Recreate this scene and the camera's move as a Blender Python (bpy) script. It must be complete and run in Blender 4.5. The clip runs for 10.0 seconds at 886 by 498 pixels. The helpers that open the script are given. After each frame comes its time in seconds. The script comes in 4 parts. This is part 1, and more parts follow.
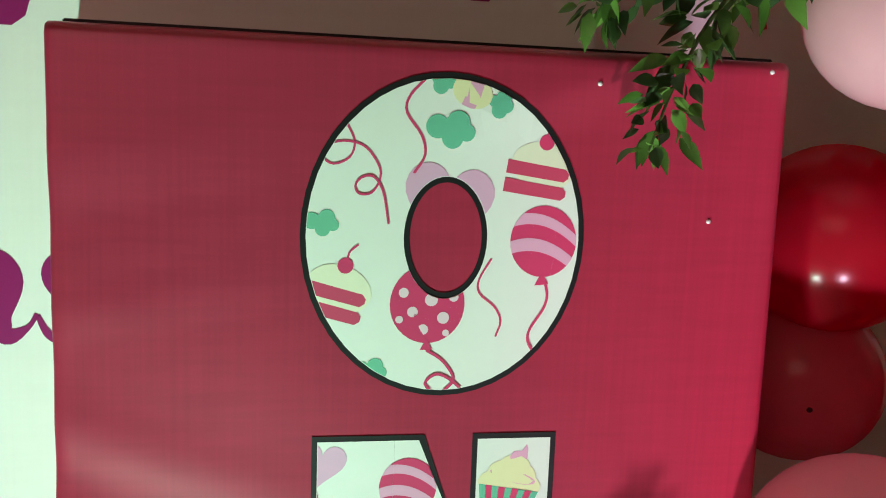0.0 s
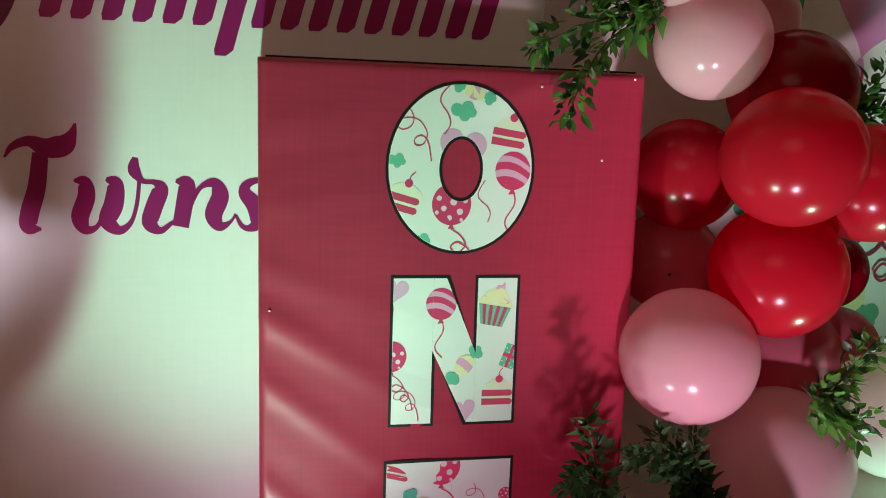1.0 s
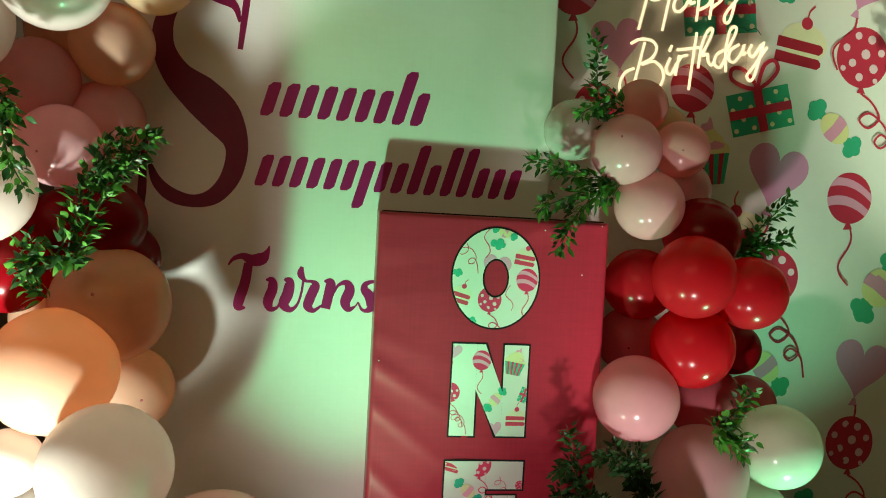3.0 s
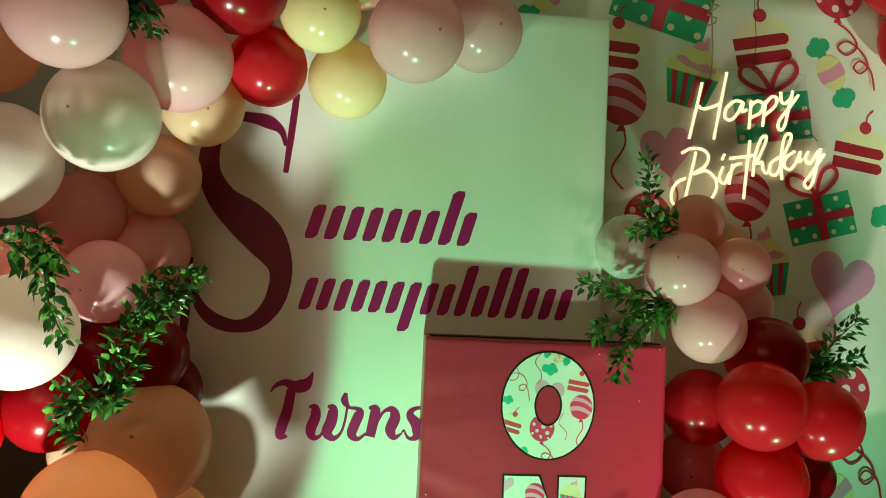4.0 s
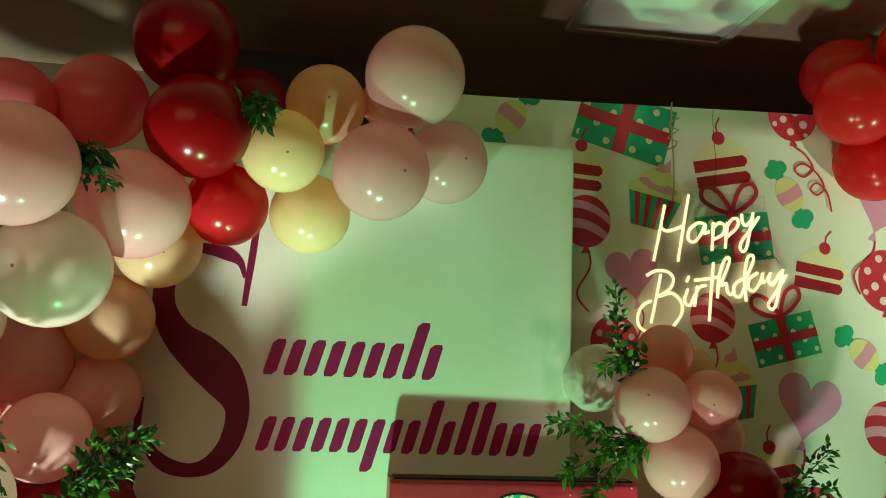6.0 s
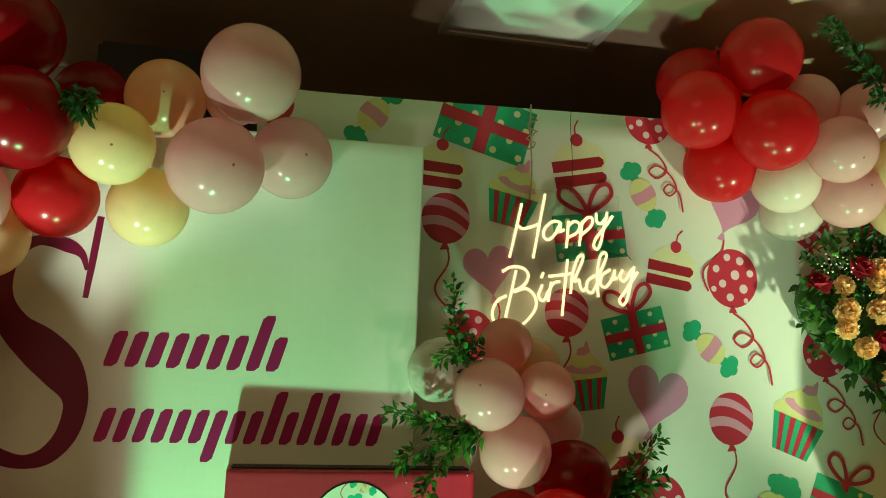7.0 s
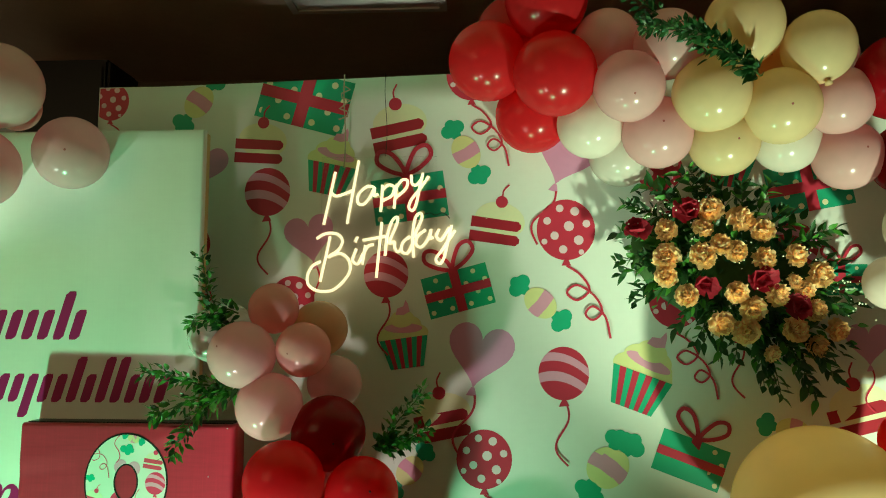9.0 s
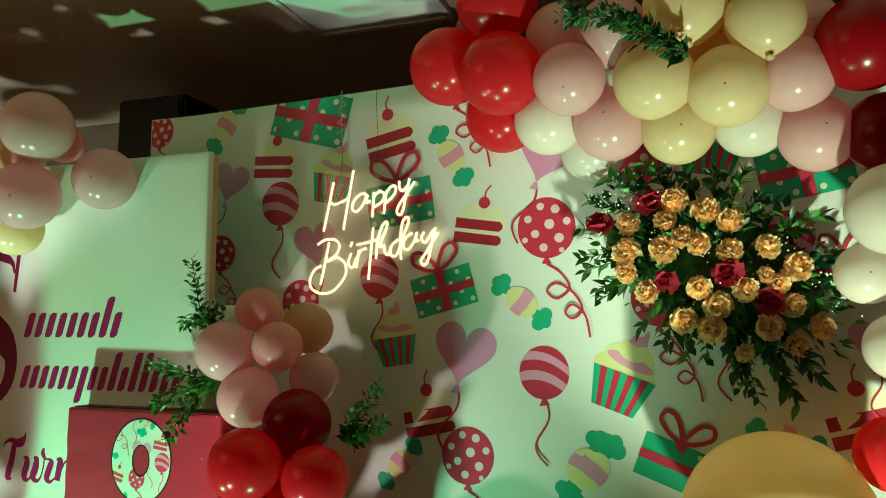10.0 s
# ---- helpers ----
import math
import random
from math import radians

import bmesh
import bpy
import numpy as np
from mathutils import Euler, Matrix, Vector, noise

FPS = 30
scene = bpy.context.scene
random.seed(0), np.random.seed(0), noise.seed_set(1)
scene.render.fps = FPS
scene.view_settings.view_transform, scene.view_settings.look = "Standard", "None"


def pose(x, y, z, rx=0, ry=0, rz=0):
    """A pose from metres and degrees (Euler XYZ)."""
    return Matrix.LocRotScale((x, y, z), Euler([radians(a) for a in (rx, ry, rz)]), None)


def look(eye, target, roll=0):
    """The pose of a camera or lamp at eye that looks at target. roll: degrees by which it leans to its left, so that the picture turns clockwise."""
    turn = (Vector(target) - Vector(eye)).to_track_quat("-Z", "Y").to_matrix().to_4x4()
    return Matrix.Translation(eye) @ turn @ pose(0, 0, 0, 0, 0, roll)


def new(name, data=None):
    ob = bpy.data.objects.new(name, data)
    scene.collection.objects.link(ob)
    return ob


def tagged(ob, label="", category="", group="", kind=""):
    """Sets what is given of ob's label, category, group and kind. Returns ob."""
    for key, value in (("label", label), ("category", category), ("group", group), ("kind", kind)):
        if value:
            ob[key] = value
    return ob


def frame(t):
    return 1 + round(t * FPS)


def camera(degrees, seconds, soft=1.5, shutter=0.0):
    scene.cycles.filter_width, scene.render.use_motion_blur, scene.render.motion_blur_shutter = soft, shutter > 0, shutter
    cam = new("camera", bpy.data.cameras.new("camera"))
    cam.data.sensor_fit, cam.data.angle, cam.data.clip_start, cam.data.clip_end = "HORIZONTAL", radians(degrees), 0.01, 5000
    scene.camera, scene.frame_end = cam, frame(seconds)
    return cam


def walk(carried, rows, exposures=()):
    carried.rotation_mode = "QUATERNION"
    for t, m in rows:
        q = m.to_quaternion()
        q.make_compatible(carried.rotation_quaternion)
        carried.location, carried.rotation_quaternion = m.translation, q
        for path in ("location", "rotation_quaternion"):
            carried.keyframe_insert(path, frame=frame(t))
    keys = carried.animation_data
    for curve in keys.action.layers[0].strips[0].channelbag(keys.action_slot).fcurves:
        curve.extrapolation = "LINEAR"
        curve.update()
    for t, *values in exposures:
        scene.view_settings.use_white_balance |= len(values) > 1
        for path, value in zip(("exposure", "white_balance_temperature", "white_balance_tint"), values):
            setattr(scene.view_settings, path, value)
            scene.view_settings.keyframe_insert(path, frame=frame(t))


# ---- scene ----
cam = camera(58.8, 10.0, soft=1.0)
METRES, EYE, TILT, LEAN, TURN = 4.0, 1.15, 0.0, 0.0, -9.4
ROWS = [
    (0.0, 0.0, 0.0, 0.0, 0.26, -7.31, -2.05),
    (0.5, -0.004, -0.0612, -0.0032, -0.71, -8.61, -1.83),
    (1.0, -0.0132, -0.1405, -0.0042, -1.25, -8.46, -1.73),
    (1.5, -0.0257, -0.2124, -0.0035, -1.48, -8.66, -2.42),
    (2.0, -0.0247, -0.2801, -0.0049, -0.97, -7.97, -3.08),
    (2.5, -0.0222, -0.3377, 0.0019, -0.17, -4.99, -3.23),
    (4.0, -0.0322, -0.3188, 0.0452, 3.95, 3.3, -2.6),
    (4.5, -0.0395, -0.3141, 0.0616, 5.28, 5.55, -2.61),
    (5.0, -0.0471, -0.3104, 0.0768, 5.53, 7.45, -2.45),
    (6.5, -0.0147, -0.3115, 0.0846, -1.67, 8.58, -2.03),
    (7.0, 0.0265, -0.3233, 0.0817, -2.71, 8.61, -2.07),
    (7.5, 0.0807, -0.324, 0.0838, -1.78, 8.59, -1.85),
    (8.0, 0.1562, -0.3282, 0.0931, 1.69, 7.47, -1.74),
    (8.5, 0.2369, -0.3308, 0.0892, 6.6, 6.38, -1.15),
    (9.0, 0.3228, -0.3194, 0.0837, 12.75, 5.85, -0.19),
    (9.5, 0.4235, -0.3074, 0.0857, 20.45, 6.08, 0.12),
    (10.0, 0.5021, -0.2718, 0.0796, 29.05, 6.16, -0.15),
]
walk(cam, [(t, pose(0, 0, EYE, TILT, LEAN, TURN) @ pose(METRES * x, METRES * y, METRES * z, 90 + pitch, roll, yaw)) for t, x, y, z, yaw, pitch, roll in ROWS],
     exposures=[(0.0, -0.04, 6450, 80), (1.0, -0.2, 6400, 72), (1.5, -0.14, 6400, 48), (2.5, -0.2, 6700, 24), (4.0, 0.0, 7000, 10), (7.0, 0.03, 7500, 2), (8.5, 0.03, 7000, 2), (10.0, 0.1, 6600, 4)])

# ---- world, lamps, exposure ----
world = bpy.data.worlds.new("room_dark")
scene.world = world
world.use_nodes = True
world.node_tree.nodes["Background"].inputs[0].default_value = (0.02, 0.016, 0.012, 1)
world.node_tree.nodes["Background"].inputs[1].default_value = 0.3


def spot(name, eye, target, watts, colour, cone=110, soft=0.6, size=0.04):
    data = bpy.data.lights.new(name, "SPOT")
    data.energy, data.color, data.spot_size, data.spot_blend, data.shadow_soft_size = watts, colour, radians(cone), soft, size
    ob = new(name, data)
    ob.matrix_world = look(eye, target)
    return ob


# stage lamps on the floor in front of the display, and an added warm fill high up behind the camera
# the middle lamp has a narrow green and a wide whiter emitter side by side
spot("stage_lamp", (-0.31, 0.07, 0.05), (-0.06, 0.55, 2.00), 118, (0.20, 1.0, 0.46), 78, 1.0, 0.02)
spot("stage_lamp", (-0.265, 0.05, 0.05), (0.06, 0.58, 1.25), 17, (1.0, 0.96, 0.92), 90, 1.0, 0.03)
spot("stage_lamp", (-1.00, -0.24, 0.20), (-1.00, 0.33, 1.10), 190, (0.82, 1.0, 0.86), 66, 0.9, 0.04)
# the next one sends a whiter beam over the balloon column
spot("stage_lamp", (0.20, -0.36, 0.05), (0.68, 0.60, 1.15), 60, (1.0, 0.94, 0.86), 50, 1.0, 0.04)
spot("stage_lamp", (0.99, 0.34, 0.06), (1.05, 0.66, 1.95), 62, (0.24, 1.0, 0.52), 78, 1.0, 0.03)
spot("stage_lamp", (2.05, -0.30, 0.06), (1.96, 0.72, 1.90), 235, (0.76, 1.0, 0.68), 56, 0.8, 0.04)
# added area fill, no known lamp: warm bounce for the panel and left balloons
room = bpy.data.lights.new("room_light", "AREA")
room.energy, room.color, room.size = 14, (1.0, 0.64, 0.36), 1.6
new("room_light", room).matrix_world = look((-1.3, -1.7, 2.55), (-0.6, 0.6, 1.2))


# ---- materials ----
def nodes_of(name):
    m = bpy.data.materials.new(name)
    m.use_nodes = True
    return m, m.node_tree, m.node_tree.nodes["Principled BSDF"]


def paint(name, colour, rough=0.6, spread=0.08, scale=6.0, bump=0.0, bump_scale=60.0, spec=0.4, weave=0.0):
    """A surface with soft blotches, fine grain and optional relief, in object space."""
    m, tree, shader = nodes_of(name)
    co = tree.nodes.new("ShaderNodeTexCoord")
    n1, n2 = tree.nodes.new("ShaderNodeTexNoise"), tree.nodes.new("ShaderNodeTexNoise")
    n1.inputs["Scale"].default_value, n2.inputs["Scale"].default_value = scale, scale * 14
    n1.inputs["Detail"].default_value = 4
    for n in (n1, n2):
        tree.links.new(co.outputs["Object"], n.inputs["Vector"])
    add = tree.nodes.new("ShaderNodeMath")
    add.operation = "MULTIPLY_ADD"
    add.inputs[1].default_value = 0.35
    tree.links.new(n2.outputs["Fac"], add.inputs[0])
    tree.links.new(n1.outputs["Fac"], add.inputs[2])
    ramp = tree.nodes.new("ShaderNodeMapRange")
    ramp.inputs["From Min"].default_value, ramp.inputs["From Max"].default_value = 0.4, 0.95
    ramp.inputs["To Min"].default_value, ramp.inputs["To Max"].default_value = 1 - spread, 1 + spread
    tree.links.new(add.outputs[0], ramp.inputs["Value"])
    mix = tree.nodes.new("ShaderNodeVectorMath")
    mix.operation = "SCALE"
    mix.inputs[0].default_value = colour
    tree.links.new(ramp.outputs[0], mix.inputs["Scale"])
    last = mix
    if weave:
        for stretch in ((300.0, 1.0, 6.0), (14.0, 1.0, 160.0)):
            way, fine, span = tree.nodes.new("ShaderNodeMapping"), tree.nodes.new("ShaderNodeTexNoise"), tree.nodes.new("ShaderNodeMapRange")
            way.inputs["Scale"].default_value, fine.inputs["Scale"].default_value = stretch, 1.0
            span.inputs["To Min"].default_value, span.inputs["To Max"].default_value = 1 - weave, 1 + weave
            tree.links.new(co.outputs["Object"], way.inputs["Vector"])
            tree.links.new(way.outputs[0], fine.inputs["Vector"])
            tree.links.new(fine.outputs["Fac"], span.inputs["Value"])
            more = tree.nodes.new("ShaderNodeVectorMath")
            more.operation = "SCALE"
            tree.links.new(last.outputs[0], more.inputs[0])
            tree.links.new(span.outputs[0], more.inputs["Scale"])
            last = more
    tree.links.new(last.outputs[0], shader.inputs["Base Color"])
    shader.inputs["Roughness"].default_value = rough
    shader.inputs["Specular IOR Level"].default_value = spec
    if bump:
        n3, b = tree.nodes.new("ShaderNodeTexNoise"), tree.nodes.new("ShaderNodeBump")
        n3.inputs["Scale"].default_value = bump_scale
        n3.inputs["Detail"].default_value = 3
        b.inputs["Strength"].default_value, b.inputs["Distance"].default_value = bump, 0.004
        tree.links.new(co.outputs["Object"], n3.inputs["Vector"])
        tree.links.new(n3.outputs["Fac"], b.inputs["Height"])
        tree.links.new(b.outputs[0], shader.inputs["Normal"])
    return m


def latex(name, colour, through_share=0.3, rough=0.20, deep=None):
    """Stretched balloon rubber: glossy skin, part of the light passes through; each balloon a little different."""
    m, tree, shader = nodes_of(name)
    info = tree.nodes.new("ShaderNodeObjectInfo")
    hsv = tree.nodes.new("ShaderNodeHueSaturation")
    hsv.inputs["Color"].default_value = (*colour, 1)
    vary = tree.nodes.new("ShaderNodeMapRange")
    vary.inputs["To Min"].default_value, vary.inputs["To Max"].default_value = 0.9, 1.06
    tree.links.new(info.outputs["Random"], vary.inputs["Value"])
    co, n = tree.nodes.new("ShaderNodeTexCoord"), tree.nodes.new("ShaderNodeTexNoise")
    n.inputs["Scale"].default_value = 2.2
    tree.links.new(co.outputs["Object"], n.inputs["Vector"])
    cloud = tree.nodes.new("ShaderNodeMapRange")
    cloud.inputs["To Min"].default_value, cloud.inputs["To Max"].default_value = 0.92, 1.06
    tree.links.new(n.outputs["Fac"], cloud.inputs["Value"])
    mul = tree.nodes.new("ShaderNodeMath")
    mul.operation = "MULTIPLY"
    tree.links.new(vary.outputs[0], mul.inputs[0])
    tree.links.new(cloud.outputs[0], mul.inputs[1])
    tree.links.new(mul.outputs[0], hsv.inputs["Value"])
    tree.links.new(hsv.outputs[0], shader.inputs["Base Color"])
    shader.inputs["Roughness"].default_value = rough
    shader.inputs["Specular IOR Level"].default_value = 0.42
    glow, both = tree.nodes.new("ShaderNodeBsdfTranslucent"), tree.nodes.new("ShaderNodeMixShader")
    tint = tree.nodes.new("ShaderNodeHueSaturation")
    tint.inputs["Saturation"].default_value = 1.25
    tree.links.new(hsv.outputs[0], tint.inputs["Color"])
    tree.links.new(tint.outputs[0], glow.inputs["Color"])
    both.inputs[0].default_value = through_share
    tree.links.new(shader.outputs[0], both.inputs[1])
    tree.links.new(glow.outputs[0], both.inputs[2])
    tree.links.new(both.outputs[0], tree.nodes["Material Output"].inputs[0])
    return m


def leafy(name, colour, gloss=0.4, petals=False):
    m, tree, shader = nodes_of(name)
    info = tree.nodes.new("ShaderNodeObjectInfo")
    ramp = tree.nodes.new("ShaderNodeMapRange")
    ramp.inputs["To Min"].default_value, ramp.inputs["To Max"].default_value = 0.55, 1.5
    island = tree.nodes.new("ShaderNodeNewGeometry")
    tree.links.new(island.outputs["Random Per Island"] if petals else info.outputs["Random"], ramp.inputs["Value"])
    co, n = tree.nodes.new("ShaderNodeTexCoord"), tree.nodes.new("ShaderNodeTexNoise")
    n.inputs["Scale"].default_value = 3 if petals else 90
    tree.links.new(co.outputs["Object"], n.inputs["Vector"])
    mul = tree.nodes.new("ShaderNodeMath")
    mul.operation = "MULTIPLY_ADD"
    mul.inputs[1].default_value = 0.5
    tree.links.new(n.outputs["Fac"], mul.inputs[0])
    tree.links.new(ramp.outputs[0], mul.inputs[2])
    sc = tree.nodes.new("ShaderNodeVectorMath")
    sc.operation = "SCALE"
    sc.inputs[0].default_value = colour
    tree.links.new(mul.outputs[0], sc.inputs["Scale"])
    tree.links.new(sc.outputs[0], shader.inputs["Base Color"])
    shader.inputs["Roughness"].default_value = gloss
    glow, both = tree.nodes.new("ShaderNodeBsdfTranslucent"), tree.nodes.new("ShaderNodeMixShader")
    tree.links.new(sc.outputs[0], glow.inputs["Color"])
    both.inputs[0].default_value = 0.3
    tree.links.new(shader.outputs[0], both.inputs[1])
    tree.links.new(glow.outputs[0], both.inputs[2])
    tree.links.new(both.outputs[0], tree.nodes["Material Output"].inputs[0])
    return m


def glowing(name, colour, strength):
    m, tree, shader = nodes_of(name)
    shader.inputs["Base Color"].default_value = (0.9, 0.85, 0.7, 1)
    shader.inputs["Emission Color"].default_value = (*colour, 1)
    shader.inputs["Emission Strength"].default_value = strength
    return m


def clear(name, rough=0.02, tint=(1, 1, 1), share=0.85):
    m, tree, shader = nodes_of(name)
    shader.inputs["Base Color"].default_value = (*tint, 1)
    shader.inputs["Roughness"].default_value = rough
    see, both = tree.nodes.new("ShaderNodeBsdfTransparent"), tree.nodes.new("ShaderNodeMixShader")
    see.inputs[0].default_value = (*tint, 1)
    gloss = tree.nodes.new("ShaderNodeBsdfGlossy")
    gloss.inputs["Roughness"].default_value = rough
    fres = tree.nodes.new("ShaderNodeFresnel")
    fres.inputs[0].default_value = 1.45
    tree.links.new(fres.outputs[0], both.inputs[0])
    tree.links.new(see.outputs[0], both.inputs[1])
    tree.links.new(gloss.outputs[0], both.inputs[2])
    tree.links.new(both.outputs[0], tree.nodes["Material Output"].inputs[0])
    return m


def film(name):
    """Thin milky balloon film, half see-through and shiny."""
    m, tree, shader = nodes_of(name)
    co, n, b = tree.nodes.new("ShaderNodeTexCoord"), tree.nodes.new("ShaderNodeTexNoise"), tree.nodes.new("ShaderNodeBump")
    n.inputs["Scale"].default_value, n.inputs["Distortion"].default_value = 1.6, 1.2
    b.inputs["Strength"].default_value, b.inputs["Distance"].default_value = 0.3, 0.02
    tree.links.new(co.outputs["Object"], n.inputs["Vector"])
    tree.links.new(n.outputs["Fac"], b.inputs["Height"])
    tree.links.new(b.outputs[0], shader.inputs["Normal"])
    shader.inputs["Base Color"].default_value = (0.8, 0.72, 0.68, 1)
    shader.inputs["Roughness"].default_value = 0.12
    see, both = tree.nodes.new("ShaderNodeBsdfTransparent"), tree.nodes.new("ShaderNodeMixShader")
    both.inputs[0].default_value = 0.55
    tree.links.new(see.outputs[0], both.inputs[1])
    tree.links.new(shader.outputs[0], both.inputs[2])
    tree.links.new(both.outputs[0], tree.nodes["Material Output"].inputs[0])
    return m


CEILING = paint("ceiling_paint", (0.60, 0.47, 0.35), 0.45, 0.1, 2.0, 0.15, 40)
WALL = paint("brown_wall_paint", (0.16, 0.11, 0.075), 0.7, 0.12, 2.0, 0.2, 50)
FLOOR = paint("floor_tile", (0.32, 0.29, 0.25), 0.3, 0.12, 3.0)
FLEX_WHITE = paint("white_flex_print", (0.80, 0.80, 0.76), 0.42, 0.03, 3.0, 0.25, 5, 0.4, 0.015)
PANEL_WHITE = paint("white_vinyl", (0.80, 0.80, 0.76), 0.36, 0.03, 2.5, 0.3, 4, 0.5, 0.02)
RED_FLEX = paint("crimson_flex_print", (0.51, 0.031, 0.062), 0.36, 0.08, 3.0, 0.3, 7, 0.5, 0.12)
WOOD = paint("raw_pine_batten", (0.62, 0.42, 0.20), 0.6, 0.15, 9.0, 0.3, 80)
MAROON = paint("maroon_print", (0.20, 0.008, 0.05), 0.45, 0.06, 4.0)
MAGENTA = paint("magenta_print", (0.38, 0.010, 0.12), 0.45, 0.06, 4.0)
BLACK = paint("black_print", (0.01, 0.012, 0.012), 0.45, 0.05, 4.0)
PR_RED = paint("red_print", (0.60, 0.035, 0.075), 0.45, 0.05, 5.0)
PR_PINK = paint("pink_print", (0.80, 0.33, 0.50), 0.45, 0.05, 5.0)
PR_PALE = paint("pale_pink_print", (0.85, 0.58, 0.66), 0.45, 0.05, 5.0)
PR_GREEN = paint("green_print", (0.02, 0.42, 0.24), 0.45, 0.05, 5.0)
PR_YELLOW = paint("pale_yellow_print", (0.80, 0.74, 0.36), 0.45, 0.05, 5.0)
PR_CREAM = paint("cream_print", (0.85, 0.80, 0.54), 0.45, 0.05, 5.0)
LETTER_WHITE = paint("letter_white_print", (0.80, 0.84, 0.78), 0.4, 0.02, 4.0)
PLASTIC_BLACK = paint("black_plastic", (0.008, 0.008, 0.008), 0.5, 0.1, 8.0)
DIFFUSER = paint("lamp_diffuser", (0.82, 0.84, 0.82), 0.35, 0.02, 3.0)
METAL = paint("white_metal_trim", (0.7, 0.7, 0.68), 0.35, 0.04, 5.0)
STRING = paint("jute_string", (0.45, 0.38, 0.26), 0.9, 0.2, 60.0)
WIRE = paint("dark_wire", (0.02, 0.02, 0.02), 0.5, 0.1, 20.0)
STEM = paint("green_stem", (0.05, 0.11, 0.025), 0.6, 0.2, 40.0)
LEAF = leafy("leaf_green", (0.05, 0.19, 0.025))
# darker leaf tone, also the painted shade of the silhouetted sprigs
LEAF_DARK = leafy("leaf_dark_green", (0.02, 0.075, 0.02))
CARNATION = leafy("carnation_peach", (0.93, 0.65, 0.35), 0.7, True)
ROSE_RED = leafy("rose_red", (0.42, 0.02, 0.045), 0.6, True)
BREATH = leafy("tiny_white_blossom", (0.6, 0.62, 0.55), 0.7)
NEON_GLOW = glowing("warm_neon", (1.0, 0.85, 0.50), 1.3)
ACRYLIC = clear("clear_acrylic")
KNOT = paint("rubber_spot", (0.52, 0.13, 0.13), 0.4, 0.1, 30.0)
KNOT_DARK = paint("dark_rubber_spot", (0.07, 0.004, 0.006), 0.4, 0.1, 30.0)

RUBBER = {
    "red": latex("red_rubber", (0.80, 0.030, 0.042), 0.58),
    "maroon": latex("deep_red_rubber", (0.44, 0.007, 0.014), 0.55),
    "pink": latex("pale_pink_rubber", (0.93, 0.57, 0.59), 0.5),
    "rosy": latex("baby_pink_rubber", (0.93, 0.57, 0.61), 0.5),
    "rose": latex("rose_pink_rubber", (0.84, 0.24, 0.30), 0.55),
    "salmon": latex("salmon_pink_rubber", (0.93, 0.53, 0.51), 0.55),
    "peach": latex("peach_rubber", (0.94, 0.62, 0.44), 0.52),
    "cream": latex("cream_rubber", (0.92, 0.72, 0.46), 0.48),
    "white": latex("white_rubber", (0.88, 0.78, 0.72), 0.45),
    "clear": film("milky_film"),
}
RUBBER_WORDS = {"red": "glossy red", "maroon": "dark maroon red", "pink": "pale pink", "rosy": "baby pink", "rose": "rose pink",
                "salmon": "translucent salmon pink", "peach": "translucent peach orange", "cream": "pale cream yellow",
                "white": "milky white", "clear": "clear wrinkled"}


# ---- mesh helpers ----
def part(name, bm, material, parent=None, label="", smooth=False):
    me = bpy.data.meshes.new(name)
    if smooth:
        for f in bm.faces:
            f.smooth = True
    bm.to_mesh(me)
    bm.free()
    for m in (material if isinstance(material, (list, tuple)) else [material]):
        me.materials.append(m)
    ob = new(name, me)
    ob.parent = parent
    if label:
        ob["label"] = label
    return ob


def box_mesh(x0, x1, y0, y1, z0, z1, bevel=0.0, bm=None):
    bm = bm or bmesh.new()
    made = bmesh.ops.create_cube(bm, size=1.0, matrix=Matrix.LocRotScale(
        ((x0 + x1) / 2, (y0 + y1) / 2, (z0 + z1) / 2), None, (x1 - x0, y1 - y0, z1 - z0)))
    if bevel:
        es = {e for v in made["verts"] for e in v.link_edges}
        bmesh.ops.bevel(bm, geom=list(es), offset=bevel, segments=2, affect="EDGES")
    return bm


def smooth_line(points, steps=6):
    """A Catmull-Rom curve through the points (tuples of any length)."""
    p = [np.array(q, float) for q in points]
    p = [2 * p[0] - p[1], *p, 2 * p[-1] - p[-2]]
    out = []
    for i in range(1, len(p) - 2):
        for k in range(steps):
            u = k / steps
            out.append(0.5 * (2 * p[i] + (p[i + 1] - p[i - 1]) * u + (2 * p[i - 1] - 5 * p[i] + 4 * p[i + 1] - p[i + 2]) * u * u
                              + (3 * p[i] - p[i - 1] - 3 * p[i + 1] + p[i + 2]) * u ** 3))
    out.append(p[-2])
    return out


def tube(bm, line, radius, sides=8, taper=1.0):
    """A round tube along a line of 3D points, closed at both ends."""
    rings = []
    n = len(line)
    for i, q in enumerate(line):
        a, b = Vector(line[max(0, i - 1)]), Vector(line[min(n - 1, i + 1)])
        d = (b - a).normalized() if (b - a).length > 1e-9 else Vector((0, 0, 1))
        side = d.cross(Vector((0, 1, 0.02))).normalized()
        up = side.cross(d)
        r = radius * (1 + (taper - 1) * i / max(1, n - 1))
        rings.append([bm.verts.new(Vector(q) + r * (math.cos(t) * side + math.sin(t) * up))
                      for t in (math.tau * k / sides for k in range(sides))])
    for r0, r1 in zip(rings, rings[1:]):
        for k in range(sides):
            bm.faces.new((r0[k], r0[(k + 1) % sides], r1[(k + 1) % sides], r1[k]))
    bm.faces.new(rings[0][::-1])
    bm.faces.new(rings[-1])


